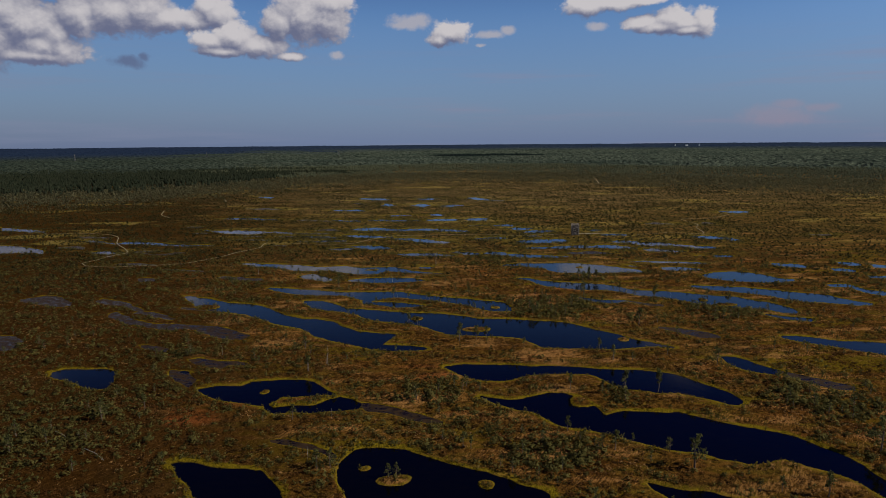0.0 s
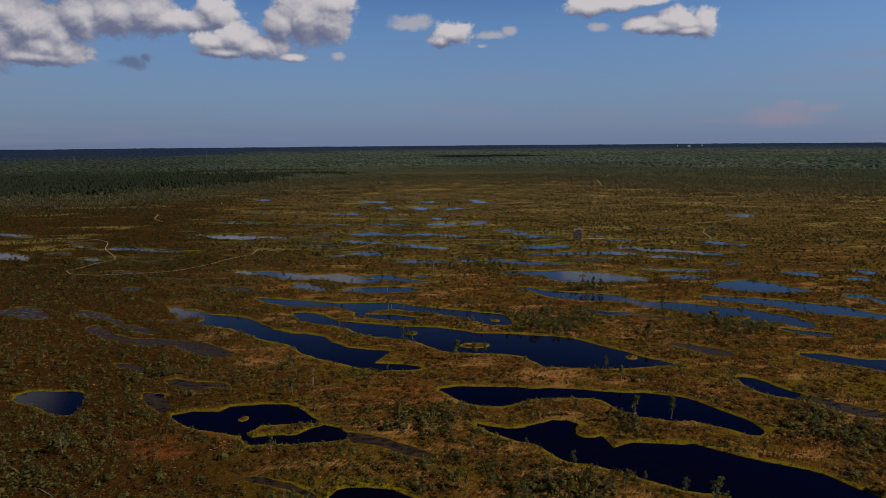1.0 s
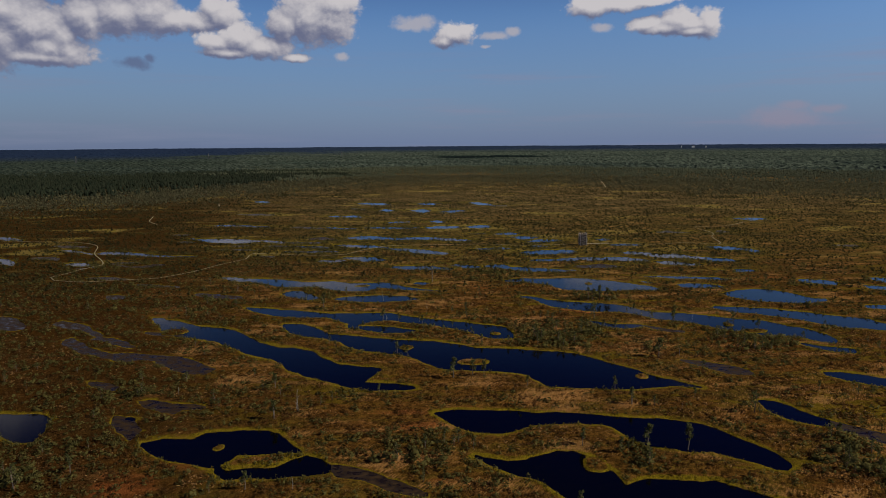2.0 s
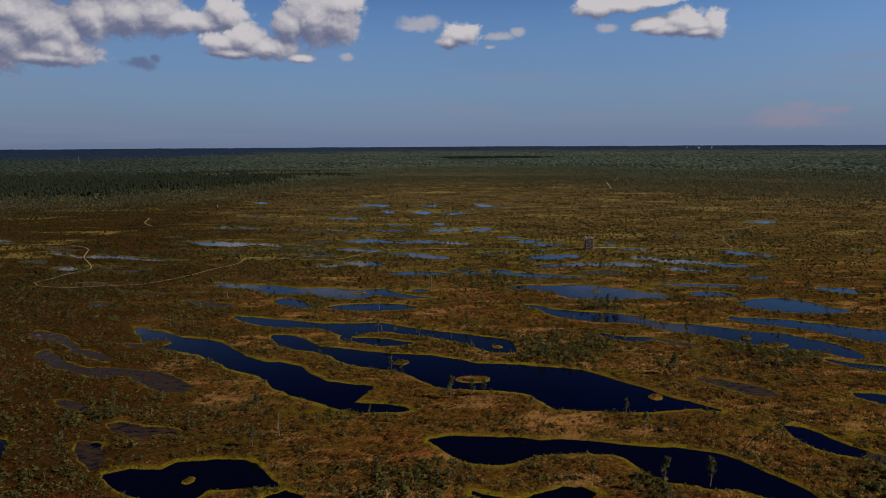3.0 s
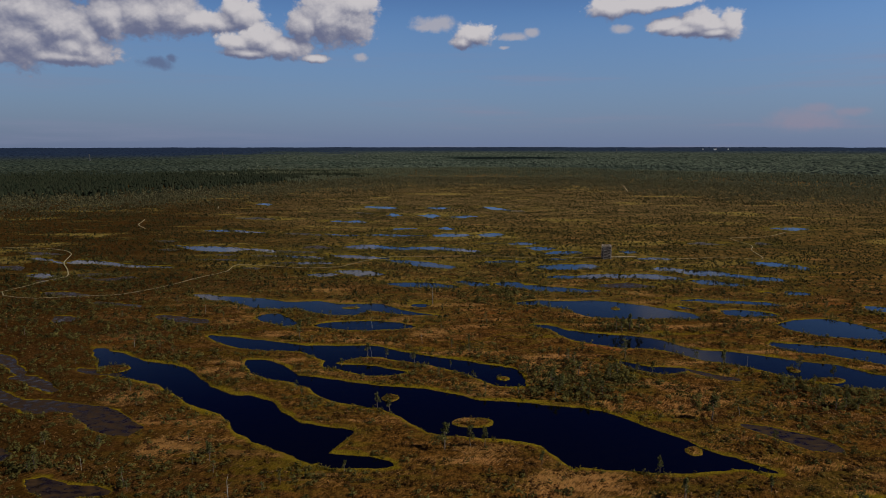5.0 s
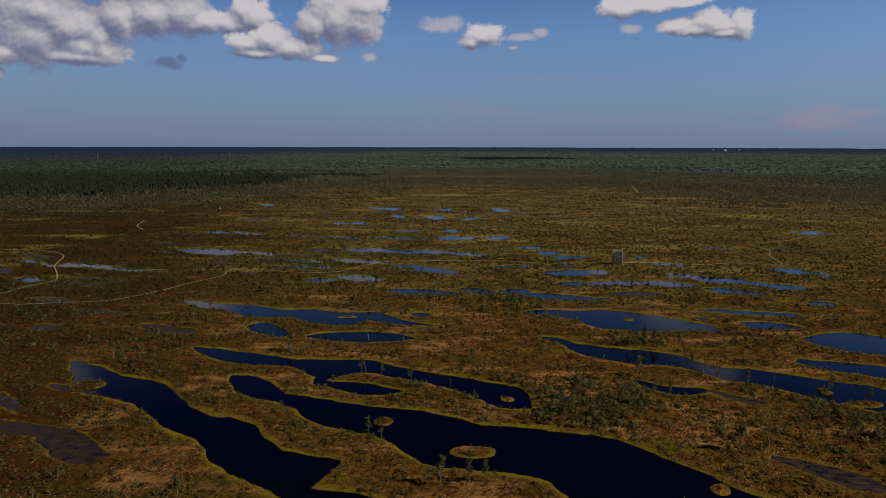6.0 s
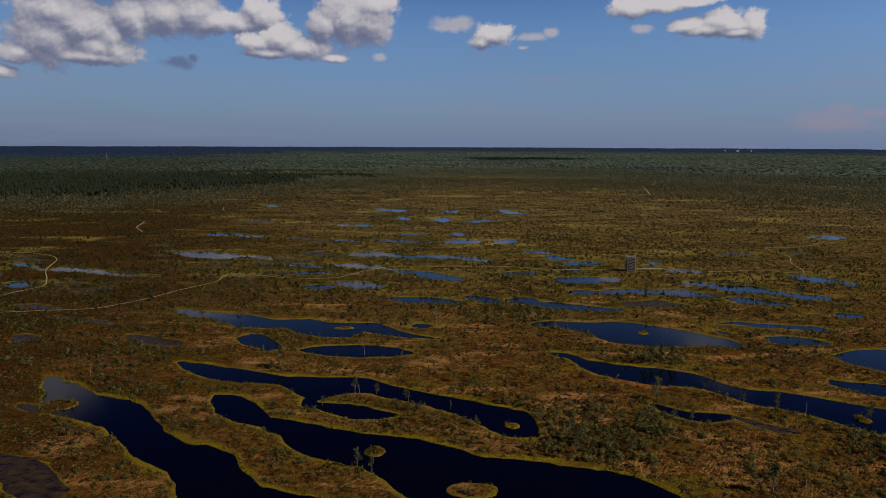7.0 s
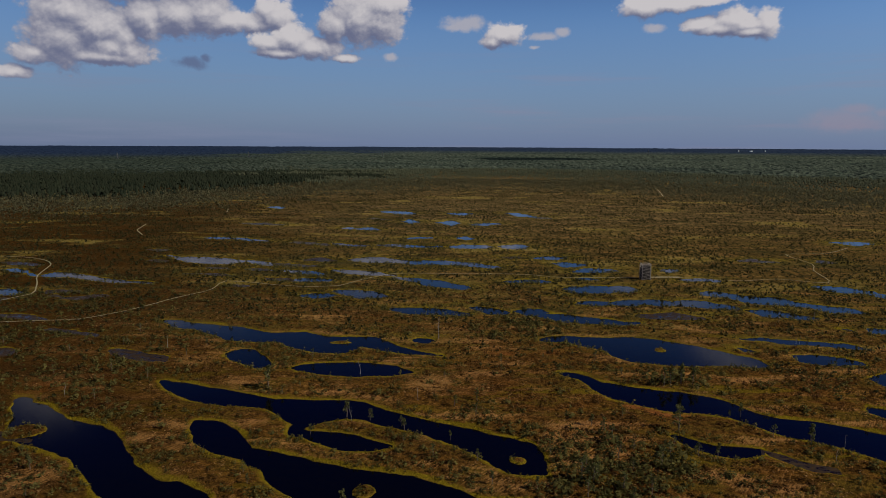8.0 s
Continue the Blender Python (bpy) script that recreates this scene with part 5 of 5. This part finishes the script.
def plant_trees():
    rnd = random.Random(4)
    pines = [make_pine(s, sp, b) for s, sp, b in ((1, .16, .34), (2, .22, .30), (3, .30, .22), (4, .15, .45), (5, .36, .18))]
    snags = [make_snag(s) for s in (7, 8, 9)]
    spots = [(x, y, h, rnd.choice((0, 1, 1, 2, 2))) for x, y, h in TALL_NEAR + TALL_FAR]
    # lesser pines scattered over ridges and thickets
    while len(spots) < 285:
        y = 78 + 190 * rnd.random() ** 1.15
        x = 0.05 * y + rnd.uniform(-0.74, 0.76) * y
        p = np.array([x]), np.array([y])
        if shore_distance(*p)[0][0] < 1.2:
            continue
        if rnd.random() > 0.12 + 0.9 * thicket(*p)[0] + 0.25 * (fbm(p[0] / 22, p[1] / 9, 3, 5)[0] > 0.55):
            continue
        spots.append((x, y, rnd.uniform(1.2, 2.6) * (1 + 0.35 * thicket(*p)[0]), rnd.choice((1, 2, 2, 4, 4))))
    used = set()
    for x, y, h, i in spots:
        stand(pines[i], x, y, h, i not in used, rnd)
        used.add(i)
    used = set()
    for n, (x, y, h) in enumerate(SNAGS):
        stand(snags[n % 3], x, y, h, n % 3 not in used, rnd)
        used.add(n % 3)


plant_trees()


# ---- growth nobody could count ----
def leaf_pattern(seed, leaves, flat, size=0.24):
    """Corners of the leaf sprays of one bush, a unit across, each facing outwards."""
    g = np.random.RandomState(seed)
    d = g.normal(size=(leaves, 3)) * (1, 1, flat)
    d[:, 2] = np.abs(d[:, 2]) * 0.9 + 0.05
    d /= np.linalg.norm(d, axis=1)[:, None]
    c = d * g.uniform(0.35, 1.0, (leaves, 1)) * (0.5, 0.5, 0.8)
    u = np.cross(d, g.normal(size=(leaves, 3)))
    u /= np.linalg.norm(u, axis=1)[:, None]
    w = np.cross(d, u) * 0.8 + 0.7 * d
    u *= g.uniform(0.6, 1.2, (leaves, 1)) * size
    w *= g.uniform(0.8, 1.6, (leaves, 1)) * size
    return outward(np.stack([c - u - 0.4 * w, c + w, c + u - 0.4 * w], 1))


def outward(sprays):
    """Turns the sprays of a bush so that they face away from its heart."""
    face = np.cross(sprays[:, 1] - sprays[:, 0], sprays[:, 2] - sprays[:, 0])
    inward = (face * (sprays.mean(1) - (0, 0, 0.2))).sum(1) < 0
    sprays[inward] = sprays[inward][:, ::-1]
    return sprays


def scatter(name, places, sizes, heights, patterns, mat, label, category, seed, round_shade=0.75):
    """All bushes of one sort as a single mesh; foliage catches the light as a rounded mass does."""
    g = np.random.RandomState(seed)
    n = len(places)
    turn = g.uniform(0, 6.283, n)
    kind = g.randint(0, len(patterns), n)
    bush = g.uniform(size=n)
    out, ways, tones = [], [], []
    for i, pattern in enumerate(patterns):
        sel = np.nonzero(kind == i)[0]
        p = pattern.reshape(1, -1, 3)
        c, s = np.cos(turn[sel])[:, None], np.sin(turn[sel])[:, None]
        v = np.stack([(p[..., 0] * c - p[..., 1] * s) * sizes[sel, None], (p[..., 0] * s + p[..., 1] * c) * sizes[sel, None], p[..., 2] * heights[sel, None]], -1)
        out.append((v + places[sel][:, None, :]).reshape(-1, 3))
        face = np.cross(pattern[:, 1] - pattern[:, 0], pattern[:, 2] - pattern[:, 0])
        face /= np.linalg.norm(face, axis=1)[:, None] + 1e-9
        mass = pattern - (0, 0, 0.15)
        mass = mass / (np.linalg.norm(mass, axis=2)[..., None] + 1e-9)
        w = (mass * round_shade + face[:, None, :] * (1 - round_shade)).reshape(1, -1, 3)
        w = np.stack([w[..., 0] * c - w[..., 1] * s, w[..., 0] * s + w[..., 1] * c, np.broadcast_to(w[..., 2], (len(sel), w.shape[1]))], -1)
        ways.append(w.reshape(-1, 3))
        leaf = np.repeat(g.uniform(size=(len(sel), len(pattern))), pattern.shape[1], axis=1)
        tones.append((0.55 * bush[sel][:, None] + 0.45 * leaf).ravel())
    verts, ways = np.concatenate(out), np.concatenate(ways)
    ways /= np.linalg.norm(ways, axis=1)[:, None] + 1e-9
    me = mesh_of(name, verts, np.arange(len(verts)).reshape(-1, patterns[0].shape[1]), mat, True)
    at = me.attributes.new("tone", "FLOAT", "POINT")
    at.data.foreach_set("value", np.concatenate(tones).astype(np.float32))
    me.normals_split_custom_set_from_vertices(ways.tolist())
    return tagged(new(name, me), label, category, kind="stuff")


def spread_points(g, n, near, far, power):
    """Random places in the sector that the walk looks over."""
    r = near + (far - near) * g.uniform(size=n) ** power
    a = np.radians(g.uniform(-40, 44, n))
    return r * np.sin(a), r * np.cos(a)


def off_walks(x, y, room):
    """True where no boardwalk runs within that many metres."""
    free = np.ones(len(x), bool)
    for line in (WALK_WEST, WALK_EAST, WALK_LOOP, WALK_NORTH, WALK_WOOD):
        p = np.array(line)
        for a, b in zip(p, p[1:]):
            u = np.clip(((x - a[0]) * (b[0] - a[0]) + (y - a[1]) * (b[1] - a[1])) / ((b - a) ** 2).sum(), 0, 1)
            free &= np.hypot(x - a[0] - u * (b[0] - a[0]), y - a[1] - u * (b[1] - a[1])) > room
    return free


def plant_heath():
    g = np.random.RandomState(11)
    # heather hummocks
    x, y = spread_points(g, 110000, 66, 330, 0.78)
    z, d, _ = ground_height(x, y)
    clump = fbm(x / 5, y / 2.6, 3, 7)
    keep = g.uniform(size=len(x)) < (0.10 + 0.75 * smooth(0.42, 0.62, clump)) * smooth(0.9, 2.6, d)
    x, y, z = x[keep][:38000], y[keep][:38000], z[keep][:38000]
    size = g.uniform(0.45, 1.15, len(x))
    patterns = [leaf_pattern(20 + i, 14, 0.7, 0.15) for i in range(8)]
    scatter("heather_clumps", np.stack([x, y, z - 0.08], -1), size * 1.35, size * g.uniform(0.45, 0.8, len(x)), patterns, M_HEATHER, "low brown heather and dry sedge tufts on moss hummocks", "heather", 12)
    # dwarf pine bushes
    x, y = spread_points(g, 90000, 66, 340, 0.80)
    z, d, _ = ground_height(x, y)
    ridge = fbm(x / 13, y / 6, 4, 5)
    thick = thicket(x, y) * np.where(x < -10, 0.45, 1.0)
    keep = g.uniform(size=len(x)) < (0.035 + 0.30 * smooth(0.50, 0.68, ridge) + 0.30 * thick + 0.12 * smooth(-0.15, -0.45, x / y)) * smooth(0.8, 2.4, d)
    x, y, z, thick = x[keep][:20000], y[keep][:20000], z[keep][:20000], thick[keep][:20000]
    size = g.uniform(0.55, 1.25, len(x)) * (1 + 0.5 * thick) * np.where(g.uniform(size=len(x)) < 0.12, 1.6, 1.0)
    patterns = [leaf_pattern(30 + i, 20, 0.9, 0.13) for i in range(8)]
    scatter("dwarf_pine_bushes", np.stack([x, y, z - 0.05], -1), size * 1.4, size * g.uniform(0.75, 1.3, len(x)), patterns, M_SHRUB, "low olive green dwarf pine bushes along the ridges", "shrubs", 14)
    # small bushes along the banks
    x, y = spread_points(g, 190000, 80, 640, 0.8)
    z, d, _ = ground_height(x, y)
    keep = (d > 0.4 - 2.2 * (y > 270) * (g.uniform(size=len(x)) < 0.5)) & (d < 3.0) & (g.uniform(size=len(x)) < 0.06 + 0.9 * smooth(0.52, 0.64, fbm(x / 9, y / 5, 3, 71))) & off_walks(x, y, 1.2)
    x, y, z = x[keep][:14000], y[keep][:14000], np.maximum(z[keep][:14000], -0.25)
    size = g.uniform(0.45, 1.15, len(x)) * (1 + 0.35 * smooth(180, 300, y))
    patterns = [leaf_pattern(50 + i, 12, 1.2, 0.15) for i in range(8)]
    scatter("bank_bushes", np.stack([x, y, z - 0.05], -1), size, size * g.uniform(0.9, 1.7, len(x)), patterns, M_SHRUB, "small upright pine seedlings and bushes along pool banks", "shrubs", 15)
    # sedge standing along the water's edge
    x, y = spread_points(g, 260000, 80, 430, 0.8)
    d, which = shore_distance(x, y)
    deep = np.array([depth == "deep" for depth, *_ in POOLS])
    keep = deep[which] & (d > 0.1) & (d < 1.5) & (g.uniform(size=len(x)) < 0.15 + 0.7 * smooth(0.45, 0.62, fbm(x / 7, y / 4, 3, 81)))
    x, y = x[keep][:15000], y[keep][:15000]
    z = ground_height(x, y)[0]
    size = g.uniform(0.4, 0.8, len(x))
    patterns = [leaf_pattern(70 + i, 6, 1.6, 0.18) for i in range(5)]
    scatter("bank_sedge", np.stack([x, y, z - 0.05], -1), size, size * g.uniform(0.5, 0.9, len(x)), patterns, M_FRINGE, "yellow green sedge fringe standing along pool edges", "sedge", 16)
    # dry pale tussocks on the heath
    x, y = spread_points(g, 70000, 66, 300, 0.75)
    z, d, _ = ground_height(x, y)
    keep = (d > 1.6) & (g.uniform(size=len(x)) < 0.05 + 0.5 * smooth(0.54, 0.68, fbm(x / 15, y / 7, 4, 91)) + 0.4 * spots_near(DRY, x, y))
    x, y, z = x[keep][:16000], y[keep][:16000], z[keep][:16000]
    size = g.uniform(0.4, 0.9, len(x))
    scatter("dry_tussocks", np.stack([x, y, z - 0.05], -1), size * 1.2, size * g.uniform(0.3, 0.6, len(x)), patterns, M_SEDGE, "pale dry sedge tussocks among the heather", "sedge", 17)
    # the far bog
    x, y = spread_points(g, 230000, 185, 1080, 0.95)
    z, d, _ = ground_height(x, y)
    ridge = fbm(x / 20, y / 12, 4, 6)
    r, az = np.hypot(x, y), np.degrees(np.arctan2(x, y))
    margin = smooth(0.66, 1.0, r / bog_edge(az))
    want = smooth(215, 350, r) * (0.22 + 0.5 * smooth(0.44, 0.62, ridge) + 0.25 * margin + 0.15 * smooth(-0.15, -0.42, x / y)) * smooth(0.0, 1.8, d) * (r < bog_edge(az) + 90)
    keep = (g.uniform(size=len(x)) < want) & off_walks(x, y, 1.6)
    x, y, z, margin = x[keep][:115000], y[keep][:115000], z[keep][:115000], margin[keep][:115000]
    size = g.uniform(0.45, 1.15, len(x)) * (1 + 0.8 * margin) * np.where(g.uniform(size=len(x)) < 0.1, 1.5, 1.0)
    patterns = [leaf_pattern(40 + i, 5, 1.0, 0.25) for i in range(8)]
    spots, tall = np.stack([x, y, z - 0.05], -1), size * g.uniform(0.9, 1.8, len(x)) * (1 + 0.4 * margin)
    rim_side = g.uniform(size=len(x)) < smooth(0.0, 0.8, margin)
    scatter("stunted_pines", spots[~rim_side], 1.2 * size[~rim_side], tall[~rim_side], patterns, M_FARPINE, "thin scatter of stunted pines across the far bog", "dwarf pines", 13)
    scatter("young_pines", spots[rim_side], 1.2 * size[rim_side], tall[rim_side], patterns, M_YOUNG, "pale green young pines thickening towards the forest", "dwarf pines", 18)


def tree_pattern(seed):
    """A forest tree a unit tall: a ragged round-topped crown in boughs round the trunk."""
    g = np.random.RandomState(seed)
    sides, levels = 4, ((0.22, 0.40), (0.66, 0.36))
    rows = []
    for z, r in levels:
        turn = g.uniform(0, 1.2)
        rows.append([np.array((math.cos(turn + 6.283 * i / sides) * r * q, math.sin(turn + 6.283 * i / sides) * r * q, z + g.uniform(-.12, .12))) for i, q in enumerate(g.uniform(0.6, 1.25, sides))])
    top = np.array((g.normal(0, .05), g.normal(0, .05), 1.0))
    tris = []
    for i in range(sides):
        j = (i + 1) % sides
        tris += [[rows[0][i], rows[0][j], rows[1][j]], [rows[0][i], rows[1][j], rows[1][i]], [rows[1][i], rows[1][j], top]]
    return outward(np.array(tris))


def plant_forest():
    g = np.random.RandomState(21)
    az = g.uniform(-41, 46, 84000)
    edge = bog_edge(az)
    r = edge - 40 + 700 * g.uniform(size=84000) ** 0.8
    a = np.radians(az)
    x, y = r * np.sin(a), r * np.cos(a)
    ragged = (r - edge) + 170 * (fbm(x / 130, y / 90, 3, 31) - 0.5)
    want = smooth(-60, 130, ragged) * (0.55 + 0.45 * smooth(0.35, 0.55, fbm(x / 60, y / 60, 2, 33)))
    keep = g.uniform(size=len(x)) < want
    x, y, ragged, az = x[keep][:44000], y[keep][:44000], ragged[keep][:44000], az[keep][:44000]
    west = smooth(0, -16, az)
    h = (2.0 + (2.2 + 2.2 * west) * smooth(-20, 60 + 320 * (1 - west), ragged)) * g.uniform(0.6, 1.3, len(x))
    z = land(x, y) - 0.3
    patterns = [tree_pattern(60 + i) for i in range(8)]
    wide = (1.3 + 0.5 * h) * g.uniform(0.7, 1.2, len(x))
    spots = np.stack([x, y, z], -1)
    dark = az + 42 * (fbm(x / 120, y / 70, 3, 36) - 0.5) < -9
    scatter("spruce_forest", spots[dark], wide[dark], h[dark], patterns, M_FOREST, "dense dark spruce and pine forest along the bog", "forest", 22, 0.8)
    scatter("pine_wood", spots[~dark], wide[~dark], h[~dark], patterns, M_FOREST_PALE, "open low pine wood thickening beyond the bog", "forest", 23, 0.8)
    # the canopy farther off, closed to the horizon
    rr = [0.0]
    q = 1000.0
    while q < 4880:
        q *= 1.0075
        rr.append(q)
    rr = np.array(rr[1:])
    aa = np.radians(np.linspace(-44, 49, 480))
    R, A = np.meshgrid(rr, aa, indexing="ij")
    R = R + g.uniform(-0.3, 0.3, R.shape) * R * 0.0075
    x, y = (R * np.sin(A)).ravel(), (R * np.cos(A)).ravel()
    start = bog_edge(np.degrees(A)).ravel() + 330
    top = 3.0 + 5.5 * fbm(x / 160, y / 160, 3, 35) + 3.4 * (g.uniform(size=x.size) - 0.4)
    lift = smooth(0, 180, R.ravel() - start)
    z = land(x, y) + top * lift - 3.0 * (1 - lift)
    verts = np.stack([x, y, z], -1)
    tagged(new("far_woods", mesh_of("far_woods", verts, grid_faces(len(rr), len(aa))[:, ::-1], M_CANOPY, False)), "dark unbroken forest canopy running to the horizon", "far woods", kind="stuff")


plant_heath()
plant_forest()


# ---- fallen wood ----
def fallen_log(x, y, length, turn, seed):
    rnd = random.Random(seed)
    ob = thing("fallen_log", "bleached fallen pine trunk lying on the heath", "log", "fallen logs")
    bm = bmesh.new()
    limb(bm, [((0, 0, 0), .07), ((rnd.gauss(0, .25), .2, length * .5), .05), ((rnd.gauss(0, .3), -.2, length), .02)], 6)
    part("trunk", bm, M_DEAD, ob)
    for i in range(3):
        bm = bmesh.new()
        z, a = length * rnd.uniform(.4, .95), rnd.uniform(0, 6.28)
        limb(bm, [((0, 0, z), .03), ((math.cos(a) * .5, math.sin(a) * .5, z + .3), .012)], 4)
        part("branch", bm, M_DEAD, ob)
    z = float(ground_height(np.array([x]), np.array([y]))[0][0])
    ob.matrix_basis = Matrix.Translation((x, y, z + 0.12)) @ Matrix.Rotation(radians(turn), 4, "Z") @ Matrix.Rotation(radians(88), 4, "Y")


fallen_log(-65.3, 111.4, 6.3, -40, 3)
fallen_log(-56.4, 103.9, 7.0, -39, 4)


# ---- boardwalk, tower and far things ----
def bend(points):
    """Rounds the corners of a line, with a point about every six metres."""
    p = [Vector(q) for q in points]
    p = [2 * p[0] - p[1]] + p + [2 * p[-1] - p[-2]]
    out = []
    for a, b, c, d in zip(p, p[1:], p[2:], p[3:]):
        n = max(1, round((c - b).length / 6.0))
        for i in range(n):
            u = i / n
            out.append(0.5 * ((2 * b) + (c - a) * u + (2 * a - 5 * b + 4 * c - d) * u * u + (3 * b - a - 3 * c + d) * u ** 3))
    return out + [p[-2]]


def make_boardwalk(points, label, width=0.5):
    ob = thing("boardwalk", label, "boardwalk", "bog boardwalk")
    points = bend(points)
    pts = [Vector((x, y, max(0.1, float(land(np.array([x]), np.array([y]))[0])) + 0.34)) for x, y in points]
    for a, b in zip(pts, pts[1:]):
        way = (b - a).normalized()
        side = Vector((-way.y, way.x, 0)).normalized()
        a2, b2 = a - way * 0.2, b + way * 0.2
        for s in (-0.25, 0.25):
            bm = bmesh.new()
            plank(bm, a2 + side * width * s, b2 + side * width * s, width * 0.47, 0.05)
            part("board", bm, M_PLANK, ob)
        n = max(1, int((b2 - a2).length / 5.0))
        for i in range(n + 1):
            p = a2.lerp(b2, i / n) - Vector((0, 0, 0.4))
            bm = bmesh.new()
            plank(bm, p - side * width * 0.58, p + side * width * 0.58, 0.16, 0.74)
            part("sleeper", bm, M_DARK, ob)
    return ob


def plank(bm, a, b, w, h):
    """A board lying flat from a to b."""
    way = (b - a).normalized()
    side = Vector((-way.y, way.x, 0)).normalized()
    up = way.cross(side) * -1
    m = Matrix((side, way, up)).transposed().to_4x4()
    bmesh.ops.create_cube(bm, size=1.0, matrix=Matrix.Translation((a + b) / 2) @ m @ Matrix.Diagonal((w, (b - a).length, h, 1)))


make_boardwalk(WALK_WEST, "narrow weathered plank boardwalk winding between bog pools", 0.36)
make_boardwalk(WALK_EAST, "weathered plank boardwalk bending away from the tower", 0.34)
make_boardwalk(WALK_LOOP, "pale plank boardwalk crossing narrow pools in a loop", 0.42)
make_boardwalk([(94.6, 346.5), (107.6, 347.4)], "wide plank deck at the foot of the tower", 2.2)
make_boardwalk(WALK_NORTH, "distant stretch of pale plank boardwalk", 0.6)
make_boardwalk(WALK_WOOD, "distant stretch of plank boardwalk near the wood", 0.8)
make_boardwalk([(-166.2, 580.7), (-174.7, 606.4)], "short far stretch of pale plank boardwalk", 1.0)


def make_tower(x, y):
    ob = thing("observation_tower", "weathered timber bog observation tower with slatted criss-cross sides", "lookout tower", at=(x, y, 0.2))
    w, top = 1.65, 6.6
    corners = [(-w, -w), (w, -w), (w, w), (-w, w)]
    for cx, cy in corners:
        bm = bmesh.new()
        beam(bm, (cx, cy, -0.6), (cx, cy, top), 0.26)
        part("post", bm, M_TOWER, ob)
    for z in (1.9, 3.7, 5.5):
        for i in range(14):
            bm = bmesh.new()
            yy = -w - 0.1 + (2 * w + 0.2) * (i + 0.5) / 14
            beam(bm, (-w - 0.1, yy, z), (w + 0.1, yy, z), 0.06, 0.24)
            part("floor_board", bm, M_DARK, ob)
    for (ax, ay), (bx, by) in zip(corners, corners[1:] + corners[:1]):
        out = Vector((ax + bx, ay + by, 0)).normalized() * 0.16
        for k, z in enumerate((0.3, 1.6, 2.9, 4.2)):
            for za, zb in ((z, z + 0.65), (z + 1.3, z + 0.65)):
                bm = bmesh.new()
                beam(bm, Vector((ax, ay, za)) + out, Vector((bx, by, zb)) + out, 0.22, 0.08)
                part("brace", bm, M_TOWER, ob)
            # slats kept dark: the shade inside the tower put into their colour
            for i in range(9):
                bm = bmesh.new()
                u = (i + 0.5) / 9
                p = Vector((ax, ay, 0)).lerp(Vector((bx, by, 0)), u) - out * 0.8
                beam(bm, p + Vector((0, 0, z)), p + Vector((0, 0, z + 1.2)), 0.28, 0.05)
                part("slat", bm, M_DARK, ob)
        for z in (5.95, 6.3, 6.65):
            bm = bmesh.new()
            beam(bm, Vector((ax, ay, z)) - out * 0.2, Vector((bx, by, z)) - out * 0.2, 0.16, 0.07)
            part("rail", bm, M_TOWER, ob)
    for z0, z1, s in ((0, 1.9, -1), (1.9, 3.7, 1), (3.7, 5.5, -1)):
        steps = int((z1 - z0) / 0.18)
        for i in range(steps):
            bm = bmesh.new()
            u = (i + 0.5) / steps
            beam(bm, (s * (1.3 - 2.6 * u), -0.5, z0 + (z1 - z0) * u), (s * (1.3 - 2.6 * u), 0.5, z0 + (z1 - z0) * u), 0.05, 0.26)
            part("stair_tread", bm, M_TOWER, ob)


make_tower(92.5, 343.4)


def make_pylon():
    ob = thing("power_pylon", "slender grey lattice power pylon rising over the forest", "pylon", "power line pylons")
    bm = bmesh.new()
    for sx in (-1, 1):
        for sy in (-1, 1):
            beam(bm, (sx * 1.8, sy * 1.8, 0), (sx * 0.3, sy * 0.3, 25), 0.32)
    for i in range(8):
        z, r = 3.0 * i, 1.8 - 1.5 * 3.0 * i / 25
        for s in (-1, 1):
            beam(bm, (-r, s * r, z), (r, s * r, z + 3), 0.15)
            beam(bm, (s * r, -r, z), (s * r, r, z + 3), 0.15)
    part("mast", bm, M_STEEL, ob)
    for z, l in ((18, 3.6), (21, 4.4), (24, 3)):
        bm = bmesh.new()
        beam(bm, (-l, 0, z), (l, 0, z), 0.3)
        part("cross_arm", bm, M_STEEL, ob)
    return ob


def polar(az, r):
    x, y = r * math.sin(radians(az)), r * math.cos(radians(az))
    return x, y, float(land(np.array([x]), np.array([y]))[0])


pylon = make_pylon()
pylon.location = polar(-6.2, 2300)
for az, r in ((-27.0, 2100), (-17.3, 2250), (16.3, 3000)):
    copy_thing(pylon, Matrix.Translation(polar(az, r)))


def make_works(az, r, w, d, h, label, name):
    ob = thing(name, label, "building", at=polar(az, r))
    bm = bmesh.new()
    beam(bm, (0, 0, 0), (0, 0, h), w, d)
    part("wall", bm, M_WHITE, ob)
    bm = bmesh.new()
    beam(bm, (0, 0, h), (0, 0, h + 1.2), w + 1.5, d + 1.5)
    part("roof", bm, M_ROOF, ob)


make_works(24.1, 3600, 12, 9, 14, "white industrial hall showing above far treetops", "industrial_hall")
make_works(23.2, 3600, 3.5, 3.5, 15, "slim pale tower block above far treetops", "silo_tower")
make_works(25.1, 3600, 4, 3.5, 15, "pale square tower above far treetops", "silo_tower")
